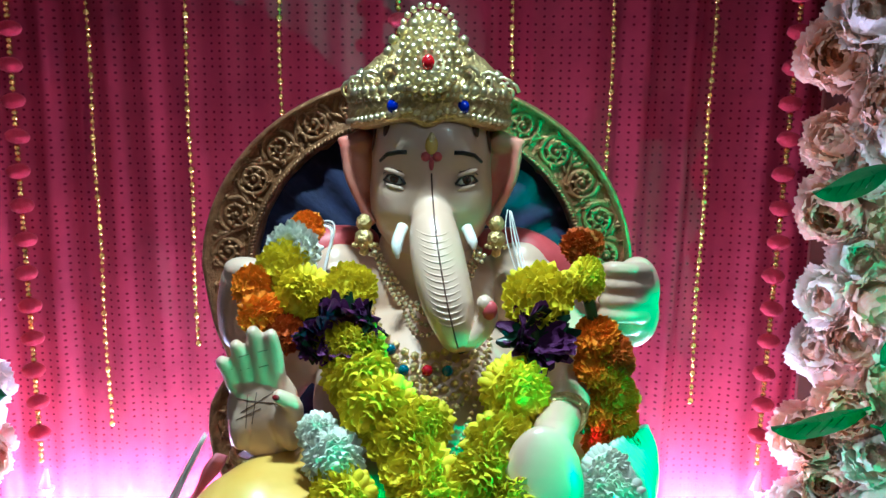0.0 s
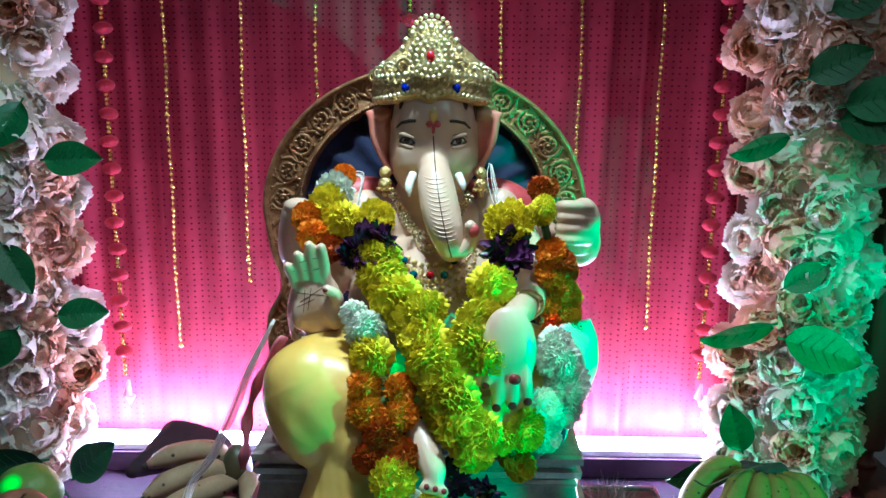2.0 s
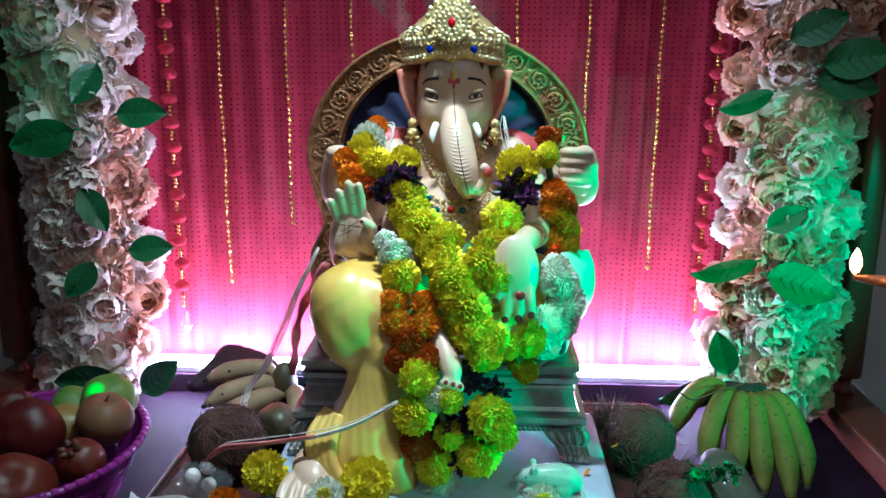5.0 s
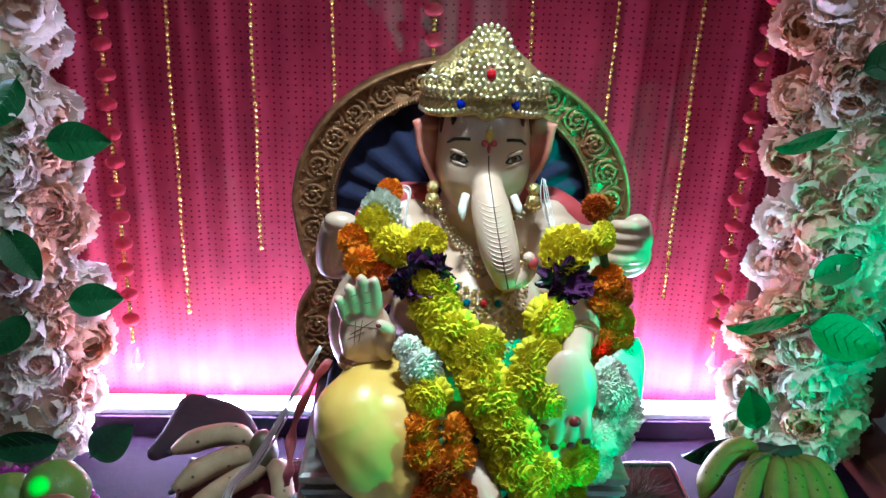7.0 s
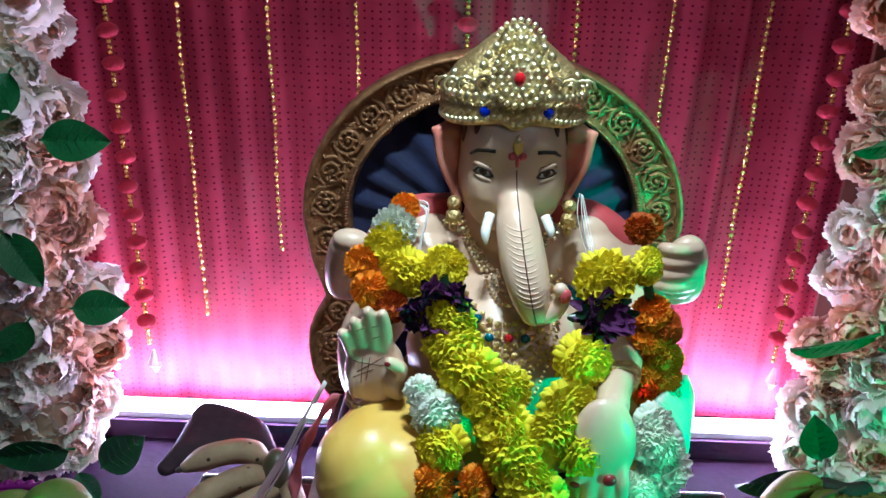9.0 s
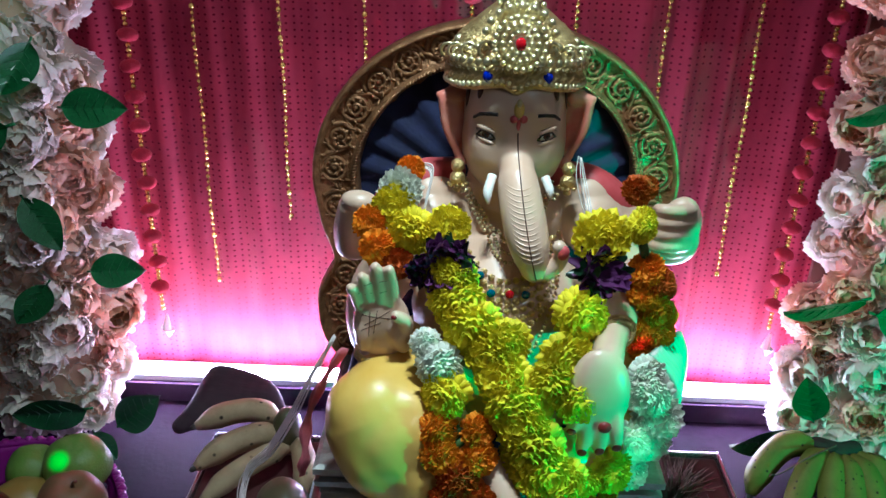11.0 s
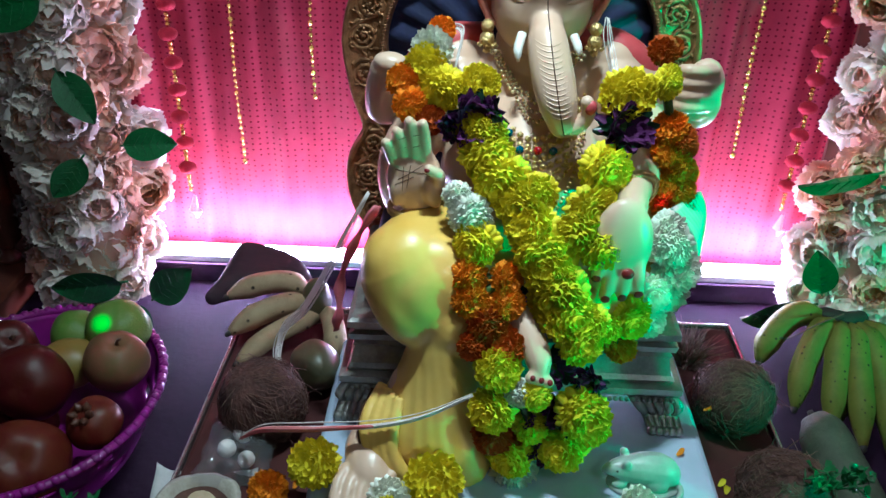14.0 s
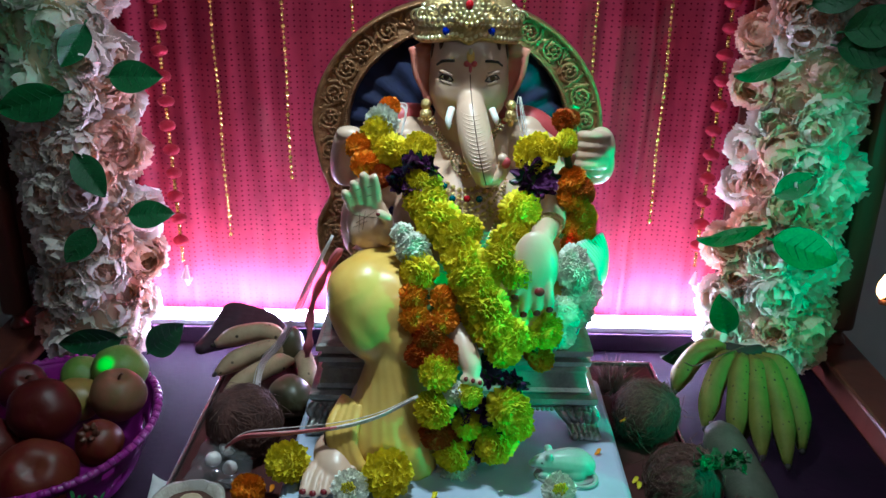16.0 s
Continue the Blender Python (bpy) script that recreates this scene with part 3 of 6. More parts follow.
pom_bm = bmesh.new()
bmesh.ops.create_icosphere(pom_bm, subdivisions=3, radius=1, matrix=Matrix.Diagonal((0.0185, 0.0185, 0.0125, 1)))
for v in pom_bm.verts:
    v.co *= 1 + 0.10 * noise.noise(v.co * 300)
pom_first = None


def pom_string(x, y, bottom, lean):
    global pom_first, pom_bm
    t = thing("pompom_string", "string of crimson felt pompoms and gold beads with crystal drop", "bead string", x, y, bottom, "pompom strings")
    z = 0.0
    bm = bmesh.new()
    while z + bottom < 1.25:
        m = pose(lean * z + 0.002 * math.sin(z * 40), 0, z, 6 * math.sin(z * 70), 5 * math.cos(z * 50), 0)
        if pom_first is None:
            pom_first = part("pompom", pom_bm, "pom", t, at=m)
        else:
            again(pom_first, m, t)
        for k in range(3):
            ball(bm, (lean * (z + 0.019 + k * 0.0095), 0, z + 0.019 + k * 0.0095), 0.0056, 1)
        z += 0.056
    for k in range(4):
        ball(bm, (0, 0, -0.018 - 0.0105 * k), 0.0055, 1)
    tube(bm, [(0, 0, -0.05), (lean * (1.7 - bottom), 0, 1.7 - bottom)], 0.0007, 4)
    part("bead_chain", bm, "goldbead", t, "small gold beads")
    bm = bmesh.new()
    bmesh.ops.create_cone(bm, segments=8, radius1=0.003, radius2=0.011, depth=0.034, cap_ends=True, matrix=pose(0.004, 0, -0.082, 180, 8, 0))
    bmesh.ops.create_cone(bm, segments=8, radius1=0.011, radius2=0.002, depth=0.018, cap_ends=True, matrix=pose(0.007, 0, -0.108, 180, 8, 0))
    part("crystal_drop", bm, "crystal", t, "clear faceted crystal drop", smooth=False)


pom_string(-0.683, 1.36, 0.262, 0.0)
pom_string(0.548, 1.36, 0.272, 0.012)
pom_string(-0.073, 1.392, 0.62, 0.0)

# ---- boards under the idol ----
stand = thing("low_stand", "red-brown wooden stand with a thin steel edging", "stand", -0.055, 0.85, 0.0)
bm = bmesh.new()
box(bm, -0.455, 0.455, -0.30, 0.262, 0.065, 0.088, 0.008, 3)
part("stand_top", bm, "boardtop", stand, smooth=False)
bm = bmesh.new()
for x0, x1, y0, y1 in ((-0.46, 0.46, 0.262, 0.268), (-0.461, -0.455, -0.30, 0.262), (0.455, 0.461, -0.30, 0.262)):
    box(bm, x0, x1, y0, y1, 0.070, 0.094, 0.002)
part("edging", bm, "edge", stand, "thin pale steel edging", smooth=False)
for lx in (-0.42, 0.37):
    for ly in (-0.28, 0.20):
        bm = bmesh.new()
        box(bm, lx, lx + 0.05, ly, ly + 0.05, 0.0, 0.065, 0.004)
        part("leg", bm, "boardtop", stand, smooth=False)

bm = bmesh.new()
box(bm, -0.305, 0.262, 0.40, 0.96, 0.088, 0.145, 0.014, 4)
tagged(part("base_slab", bm, "plate", smooth=False), "white painted slab that carries the throne and the idol", "slab")

# ---- the throne ----
throne = thing("throne", "silver throne with carved bronze arched back and navy velvet cushions", "throne", -0.025, 0.93, 0.145)
TC = Vector((-0.025, 0.93, 0.145))


def throne_part(name, bm, mat, label="", smooth=True, parent=None):
    bmesh.ops.translate(bm, verts=bm.verts, vec=-TC)
    return part(name, bm, mat, parent or throne, label, smooth)


def moulding(bm, levels, cx, cy, hx, hy):
    """Stepped rectangular body: rings of (z, outset)."""
    rings = []
    for z, o in levels:
        rings.append([bm.verts.new((cx + sx * (hx + o), cy + sy * (hy + o), z)) for sx, sy in ((-1, -1), (1, -1), (1, 1), (-1, 1))])
    for a, b in zip(rings, rings[1:]):
        for k in range(4):
            bm.faces.new((a[k], a[(k + 1) % 4], b[(k + 1) % 4], b[k]))
    bm.faces.new(list(reversed(rings[0])))
    bm.faces.new(rings[-1])


for name, levels in (
        ("lower_moulding", [(0.205, 0.020), (0.212, 0.026), (0.222, 0.026), (0.224, 0.016)]),
        ("seat_body", [(0.224, 0.012), (0.230, 0.015), (0.236, 0.010), (0.262, 0.004), (0.268, 0.007), (0.274, 0.004)]),
        ("upper_moulding", [(0.274, 0.002), (0.278, 0.010), (0.288, 0.012), (0.291, 0.004), (0.297, 0.004), (0.300, 0.013), (0.310, 0.013), (0.313, 0.006)])):
    bm = bmesh.new()
    moulding(bm, levels, -0.028, 0.945, 0.225, 0.165)
    throne_part(name, bm, "silver", smooth=False)
# beaded row and carved apron
for i in range(58):
    if i == 0:
        bm = bmesh.new()
        ball(bm, (0, 0, 0), 0.0042, 1)
        first_bead = part("bead", bm, "silver", throne)
        first_bead.matrix_basis = Matrix.Translation(Vector((-0.262, 0.757, 0.2)) - TC)
    else:
        again(first_bead, Matrix.Translation(Vector((-0.262 + 0.0083 * i, 0.757, 0.2)) - TC), throne)
bm = bmesh.new()
moulding(bm, [(0.176, 0.0), (0.2, 0.006), (0.206, 0.01)], -0.028, 0.95, 0.19, 0.15)
throne_part("apron", bm, "silver", smooth=False)
for sx in (-1, 1):
    for yy in (0.775, 1.10):
        bm = bmesh.new()
        x = -0.028 + sx * 0.222
        for k in range(5):
            a = (k - 2) * 0.30
            tube(bm, smooth_path([(x - sx * 0.02 + 0.013 * (k - 2), yy + 0.01, 0.204), (x + 0.016 * (k - 2) * 0.9, yy - 0.014, 0.188), (x + sx * 0.006 + 0.010 * (k - 2), yy - 0.008, 0.168),
                                  (x + sx * 0.012 + 0.009 * (k - 2), yy - 0.026, 0.153)], 5), 0.008, 8)
            ball(bm, (x + sx * 0.012 + 0.0095 * (k - 2), yy - 0.030, 0.153), 0.008, 2)
        ball(bm, (x, yy + 0.01, 0.185), (0.032, 0.026, 0.030), 2)
        throne_part("claw_foot", bm, "silver", "carved silver claw foot")
for sx in (-1, 1):
    bm = bmesh.new()
    for k in range(5):
        r = 0.009 + 0.0055 * k
        tube(bm, [(-0.028 + sx * 0.165 + r * math.cos(a), 0.798 - 0.0015 * k, 0.184 + 0.62 * r * math.sin(a)) for a in np.linspace(0.2, math.pi - 0.2, 12)], 0.0024, 6)
    throne_part("carved_shell", bm, "silver")
bm = bmesh.new()
box(bm, -0.245, 0.19, 0.80, 1.08, 0.312, 0.352, 0.016, 4)
throne_part("seat_cushion", bm, "velvet", "navy velvet seat cushion")

# arched back: a path in x and z, outer and inner edge
YB = 1.055


def back_edge(s, inner):
    """Point of the back's edge at s from 0 (foot on one side) over the top to 1."""
    cx, cz = -0.030, 0.62
    rx, rz = (0.203, 0.187) if inner else (0.274, 0.243)
    if 0.22 <= s <= 0.78:
        a = math.pi * (1 - (s - 0.22) / 0.56)
        return cx + rx * math.cos(a), cz + rz * math.sin(a)
    k = s / 0.22 if s < 0.22 else (1 - s) / 0.22
    wave = [(-0.235, 0.30), (-0.268, 0.36), (-0.272, 0.43), (-0.245, 0.49), (-0.262, 0.55), (-0.274, 0.62)]
    wave_in = [(-0.175, 0.30), (-0.19, 0.36), (-0.195, 0.43), (-0.19, 0.49), (-0.197, 0.55), (-0.203, 0.62)]
    q = smooth_path(wave_in if inner else wave, 10)
    i = min(len(q) - 1, int(round(k * (len(q) - 1))))
    return cx + (q[i][0] if s < 0.22 else -q[i][0]), q[i][1]


N = 120
bm = bmesh.new()
prof = [(0.0, 0.03), (0.0, 0.0), (0.03, -0.012), (0.10, -0.014), (0.15, -0.004), (0.5, 0.0), (0.80, -0.002), (0.84, -0.010), (0.90, -0.016), (0.97, -0.010), (1.0, 0.0), (1.0, 0.03)]
rings = []
for i in range(N + 1):
    s = i / N
    (ox, oz), (ix, iz) = back_edge(s, False), back_edge(s, True)
    rings.append([bm.verts.new((ox + (ix - ox) * p, YB + d, oz + (iz - oz) * p)) for p, d in prof])
for a, b in zip(rings, rings[1:]):
    for k in range(len(prof)):
        j = (k + 1) % len(prof)
        bm.faces.new((a[k], b[k], b[j], a[j]))
bm.faces.new(rings[0])
bm.faces.new(list(reversed(rings[-1])))
bmesh.ops.recalc_face_normals(bm, faces=bm.faces)
back_frame = throne_part("back_frame", bm, "bronze", "carved antique bronze frame of the arched back")
# twisted rope along the inner edge
bm = bmesh.new()
for i in range(230):
    s = 0.02 + 0.96 * i / 229
    (ox, oz), (ix, iz) = back_edge(s, False), back_edge(s, True)
    ball(bm, (ix + (ox - ix) * 0.09, YB - 0.016, iz + (oz - iz) * 0.09), (0.0048, 0.0040, 0.0030), 1, (0, 40 - 300 * s, 0))
throne_part("rope_edge", bm, "bronze", parent=back_frame).matrix_basis = Matrix()
# scrolls
rs = random.Random(4)


def scroll_mesh(flip):
    bm = bmesh.new()
    pts = []
    for k in range(40):
        a = k * 0.36
        r = 0.0245 * (1 - k / 46)
        pts.append((flip * r * math.cos(a), -0.003 - 0.004 * k / 40, r * math.sin(a)))
    tube(bm, pts, [0.0042 * (1 - 0.4 * k / 40) for k in range(40)], 6)
    for k in range(2, 15, 4):
        a = k * 0.36
        r = 0.0245 * (1 - k / 46)
        tube(bm, [(flip * r * math.cos(a), -0.007, r * math.sin(a)), (flip * (r + 0.0045) * math.cos(a + 0.16), -0.0075, (r + 0.0045) * math.sin(a + 0.16)),
                  (flip * (r + 0.0055) * math.cos(a + 0.34), -0.004, (r + 0.0055) * math.sin(a + 0.34))], [0.0020, 0.0017, 0.0004], 5)
    for k in range(7):
        a = k * 0.9
        ball(bm, (flip * 0.011 * math.cos(a), -0.006, 0.011 * math.sin(a)), (0.0050, 0.0035, 0.0026), 1, (0, -math.degrees(a) * flip, 0))
    ball(bm, (0, -0.008, 0), 0.0042, 1)
    for k in range(3):
        a = -2.4 + 0.5 * k
        tube(bm, [(flip * 0.026 * math.cos(a), -0.002, 0.026 * math.sin(a)), (flip * 0.033 * math.cos(a + 0.3), -0.006, 0.033 * math.sin(a + 0.3)),
                  (flip * 0.036 * math.cos(a + 0.75), -0.003, 0.034 * math.sin(a + 0.75))], [0.0036, 0.0030, 0.001], 6)
    return bm


scrolls = {}
NS = 24
for i in range(NS):
    s = 0.035 + 0.93 * i / (NS - 1)
    (ox, oz), (ix, iz) = back_edge(s, False), back_edge(s, True)
    (qx, qz), (rx_, rz_) = back_edge(min(1, s + 0.01), False), back_edge(max(0, s - 0.01), False)
    ang = math.degrees(math.atan2(qz - rz_, qx - rx_))
    m = Matrix.Translation(Vector((ox + (ix - ox) * 0.47, YB + 0.002, oz + (iz - oz) * 0.47)) - TC) @ pose(0, 0, 0, 0, -ang, 0)
    key = i % 2
    if key not in scrolls:
        scrolls[key] = part("carved_scroll", scroll_mesh(1 if key else -1), "bronze", back_frame, at=m)
    else:
        again(scrolls[key], m, back_frame)
# vine that winds between the scrolls
for side in (0, 1):
    bm = bmesh.new()
    pts = []
    for i in range(150):
        s = 0.03 + 0.455 * i / 149
        s = 1 - s if side else s
        (ox, oz), (ix, iz) = back_edge(s, False), back_edge(s, True)
        p = 0.47 + 0.31 * math.cos(math.pi * (s - 0.035) / (0.93 / (NS - 1)))
        pts.append((ox + (ix - ox) * p, YB - 0.002, oz + (iz - oz) * p))
    tube(bm, pts, 0.0030, 6)
    for i in range(3, 147, 3):
        a, b = Vector(pts[i]), Vector(pts[i + 2])
        d = (b - a).normalized()
        n = Vector((-d.z, 0, d.x)) * (1 if (i // 3) % 2 else -1)
        tube(bm, [a, a + d * 0.004 + n * 0.005 + Vector((0, -0.002, 0)), a + d * 0.011 + n * 0.008], [0.0016, 0.0030, 0.0006], 5)
    throne_part("carved_vine", bm, "bronze", parent=back_frame)
# velvet panel with gathers
bm = bmesh.new()
cen = bm.verts.new((-0.03, YB - 0.012, 0.60))
rows = []
for j in range(1, 9):
    rows.append([])
    for i in range(N + 1):
        ix, iz = back_edge(i / N, True)
        f = j / 8
        puff = 0.020 * (1 - f ** 3) + 0.0055 * math.sin(i * 1.15 + 0.6 * math.sin(i * 0.37)) * f
        rows[-1].append(bm.verts.new((-0.03 + (ix + 0.03) * f, YB + 0.010 - puff, 0.60 + (iz - 0.60) * f)))
for i in range(N):
    bm.faces.new((cen, rows[0][i + 1], rows[0][i]))
    for a, b in zip(rows, rows[1:]):
        bm.faces.new((a[i], a[i + 1], b[i + 1], b[i]))
bmesh.ops.recalc_face_normals(bm, faces=bm.faces)
throne_part("back_cushion", bm, "velvet", "navy velvet gathered back cushion")

# ---- the idol: one mesh ----
from mathutils.bvhtree import BVHTree

SLOTS = ["skin", "dhoti", "gold", "pink", "shawl", "sash", "bright", "black", "white", "nail", "redgem", "bluegem", "dark"]
K = {k: i for i, k in enumerate(SLOTS)}
idol = bmesh.new()

bm = bmesh.new()
# head, cheeks, brow and trunk
hd = bmesh.new()
HZ = [0.655, 0.672, 0.69, 0.71, 0.735, 0.76, 0.785, 0.81, 0.835, 0.85]
HW = [0.030, 0.047, 0.060, 0.0675, 0.0690, 0.0665, 0.0665, 0.0620, 0.048, 0.030]
HD = [0.030, 0.050, 0.062, 0.071, 0.0765, 0.0775, 0.0800, 0.075, 0.056, 0.030]
HR = [0.0, 0.006, 0.012, 0.011, 0.006, 0.003, 0.001, 0.0, 0.0, 0.0]
rings = []
for z in np.linspace(0.655, 0.850, 48):
    w, d, rg = (float(np.interp(z, HZ, t)) for t in (HW, HD, HR))
    ring = []
    for k in range(56):
        a = 2 * math.pi * k / 56
        x, c = math.sin(a), -math.cos(a)
        px = w * math.copysign(abs(x) ** 0.9, x)
        py = 0.947 + (d if c < 0 else 0.035) * math.copysign(abs(c) ** 0.85, c)
        if c < 0:
            py -= rg * math.exp(-(px / 0.017) ** 2)
            for sx in (-1, 1):
                py += 0.0050 * math.exp(-((px - sx * 0.034) / 0.014) ** 2 - ((z - 0.750) / 0.010) ** 2)
                py -= 0.0045 * math.exp(-((px - sx * 0.036) / 0.017) ** 2 - ((z - 0.716) / 0.015) ** 2)
                py -= 0.0030 * math.exp(-((px - sx * 0.028) / 0.018) ** 2 - ((z - 0.795) / 0.014) ** 2)
        ring.append(hd.verts.new((-0.012 + px, py, z)))
    rings.append(ring)
for p, q in zip(rings, rings[1:]):
    for k in range(56):
        hd.faces.new((p[k], p[(k + 1) % 56], q[(k + 1) % 56], q[k]))
hd.faces.new(list(reversed(rings[0])))
hd.faces.new(rings[-1])
bmesh.ops.recalc_face_normals(hd, faces=hd.faces)
chain(hd, [(-0.011, 0.888, 0.735, 0.014), (-0.010, 0.874, 0.718, 0.0205), (-0.007, 0.850, 0.695, 0.0262), (0.000, 0.826, 0.664, 0.0278), (0.009, 0.808, 0.632, 0.0250), (0.016, 0.803, 0.606, 0.0180)], 10)
head = fuse(hd, 0.0025, 8)
# neck, chest and belly
ball(bm, (-0.018, 0.955, 0.660), (0.055, 0.05, 0.06), 3)
ball(bm, (-0.018, 0.965, 0.600), (0.105, 0.062, 0.075), 3)
ball(bm, (-0.018, 0.905, 0.500), (0.125, 0.115, 0.110), 3)
# arms
chain(bm, [(-0.125, 0.965, 0.635, 0.042), (-0.195, 0.955, 0.585, 0.032), (-0.230, 0.945, 0.565, 0.023), (-0.233, 0.925, 0.600, 0.020), (-0.224, 0.910, 0.636, 0.020)])
chain(bm, [(0.095, 0.965, 0.640, 0.042), (0.165, 0.955, 0.590, 0.032), (0.218, 0.945, 0.575, 0.023), (0.224, 0.920, 0.600, 0.023), (0.210, 0.905, 0.636, 0.023)])
ball(bm, (0.213, 0.910, 0.622), (0.030, 0.020, 0.046), 3, (0, 8, 0))
for z in (0.657, 0.640, 0.623, 0.607):
    chain(bm, [(0.222, 0.896, z - 0.003, 0.0088), (0.204, 0.884, z, 0.0094), (0.186, 0.883, z + 0.001, 0.0092), (0.178, 0.890, z, 0.0080)], 6)
ball(bm, (-0.212, 0.902, 0.648), (0.026, 0.018, 0.015), 3, (0, 8, 0))
chain(bm, [(-0.120, 0.945, 0.610, 0.045), (-0.190, 0.900, 0.520, 0.038), (-0.190, 0.855, 0.475, 0.034), (-0.170, 0.815, 0.485, 0.026), (-0.166, 0.795, 0.505, 0.024)])
ball(bm, (-0.172, 0.786, 0.530), (0.0375, 0.016, 0.049), 3)
ball(bm, (-0.149, 0.776, 0.522), (0.015, 0.012, 0.030), 2, (0, -14, 0))
ball(bm, (-0.192, 0.778, 0.518), (0.013, 0.009, 0.026), 2, (0, 10, 0))
for x0, x1, top, r in ((-0.200, -0.2085, 0.594, 0.0080), (-0.1855, -0.1945, 0.610, 0.0084), (-0.1705, -0.178, 0.624, 0.0087), (-0.1555, -0.161, 0.621, 0.0084)):
    chain(bm, [(x0, 0.782, 0.560, r), ((x0 + x1) / 2, 0.778, (0.56 + top) / 2, r), (x1, 0.773, top - r, r * 0.85)], 6)
chain(bm, [(-0.142, 0.778, 0.528, 0.011), (-0.140, 0.766, 0.546, 0.0092), (-0.152, 0.761, 0.556, 0.0078)], 6)
chain(bm, [(0.100, 0.945, 0.615, 0.045), (0.150, 0.900, 0.560, 0.036), (0.132, 0.83, 0.530, 0.027), (0.112, 0.765, 0.530, 0.021), (0.104, 0.728, 0.530, 0.020)])
ball(bm, (0.095, 0.708, 0.494), (0.037, 0.019, 0.056), 3, (-6, -4, 0))
for x0, x1, low, r in ((0.074, 0.064, 0.440, 0.0085), (0.084, 0.079, 0.409, 0.0100), (0.100, 0.100, 0.412, 0.0100), (0.115, 0.120, 0.418, 0.0095)):
    chain(bm, [(x0, 0.702, 0.480, r), ((x0 + x1) / 2, 0.694, (0.480 + low) / 2, r), (x1, 0.697, low + r, r * 0.85)], 7)
# feet
ball(bm, (-0.222, 0.646, 0.174), (0.035, 0.054, 0.027), 3, (8, 0, 12))
chain(bm, [(-0.172, 0.71, 0.25, 0.028), (-0.185, 0.69, 0.20, 0.030), (-0.212, 0.65, 0.178, 0.030)])
for k in range(5):
    x = -0.262 + 0.0165 * k
    chain(bm, [(x + 0.010, 0.618, 0.172, 0.0098 - 0.0004 * k), (x + 0.003, 0.594 + 0.003 * abs(k - 1), 0.168, 0.0088 - 0.0005 * k), (x, 0.569 + 0.004 * abs(k - 1), 0.156, 0.0086 - 0.0005 * k)], 6)
chain(bm, [(-0.022, 0.690, 0.380, 0.020), (-0.012, 0.668, 0.366, 0.019), (-0.003, 0.650, 0.350, 0.018), (0.000, 0.640, 0.340, 0.013)])
for k in range(3):
    ball(bm, (-0.012 + 0.011 * k, 0.630, 0.333 - 0.003 * k), 0.0085, 2)
skin = fuse(bm, 0.0028, 5)
chest = BVHTree.FromBMesh(skin)
join(skin, head, 0)
tree = BVHTree.FromBMesh(skin)


def onto(x, z, lift=0.0, body=None):
    """The front of the skin at x, z."""
    p, n, _, _ = (body or tree).ray_cast(Vector((x, 0.4, z)), Vector((0, 1, 0)))
    if p is None:
        return Vector((x, 0.9, z)), Vector((0, -1, 0))
    return p + n * lift, n


marks = bmesh.new()


def line(pts, r, key, lift=0.0):
    tube(marks, [onto(x, z, lift)[0] for x, z in pts], r, 6, K[key])


def dab(x, z, rx, rz, key, depth=0.003, tilt=0, lift=0.0):
    p, n = onto(x, z, lift)
    q = n.to_track_quat("-Y", "Z").to_matrix().to_4x4()
    k = len(marks.faces)
    bmesh.ops.create_icosphere(marks, subdivisions=2, radius=1, matrix=Matrix.Translation(p) @ q @ pose(0, 0, 0, 0, tilt, 0) @ Matrix.Diagonal((rx, depth, rz, 1)))
    marks.faces.ensure_lookup_table()
    for f in marks.faces[k:]:
        f.material_index = K[key]


for sx in (-1, 1):
    ex = -0.012 + sx * 0.0375
    dab(ex, 0.752, 0.0105, 0.0048, "white", 0.0020, -sx * 16)
    dab(ex + sx * 0.001, 0.7588, 0.0140, 0.0042, "skin", 0.0026, -sx * 14)
    dab(ex, 0.7440, 0.0130, 0.0030, "skin", 0.0026, -sx * 12)
    dab(ex, 0.752, 0.0068, 0.0050, "dark", 0.0030)
    dab(ex, 0.752, 0.0034, 0.0034, "black", 0.0036)
    line([(ex + sx * 0.0110, 0.7500), (ex + sx * 0.006, 0.7565), (ex, 0.7575), (ex - sx * 0.007, 0.7550), (ex - sx * 0.0120, 0.7480)], 0.0014, "black", 0.0016)
    line([(ex + sx * 0.0110, 0.7500), (ex + sx * 0.004, 0.7468), (ex - sx * 0.006, 0.7462), (ex - sx * 0.0120, 0.7480)], 0.0009, "black", 0.0012)
    line([(ex + sx * 0.0125, 0.757), (ex + sx * 0.004, 0.7635), (ex - sx * 0.008, 0.7605)], 0.0006, "dark", 0.0)
    for o in (0, 0.0016):
        line([(ex + sx * 0.016, 0.770 + o * 0.3), (ex + sx * 0.008, 0.777 + o), (ex - sx * 0.004, 0.7800 + o), (ex - sx * 0.013, 0.7805 + o)], 0.0016, "black", 0.0003)
    # hair locks and earrings
    dab(-0.012 + sx * 0.046, 0.810, 0.006, 0.016, "dark", 0.0008, sx * 16)
    dab(-0.012 + sx * 0.061, 0.802, 0.010, 0.026, "dark", 0.0010, sx * 18)
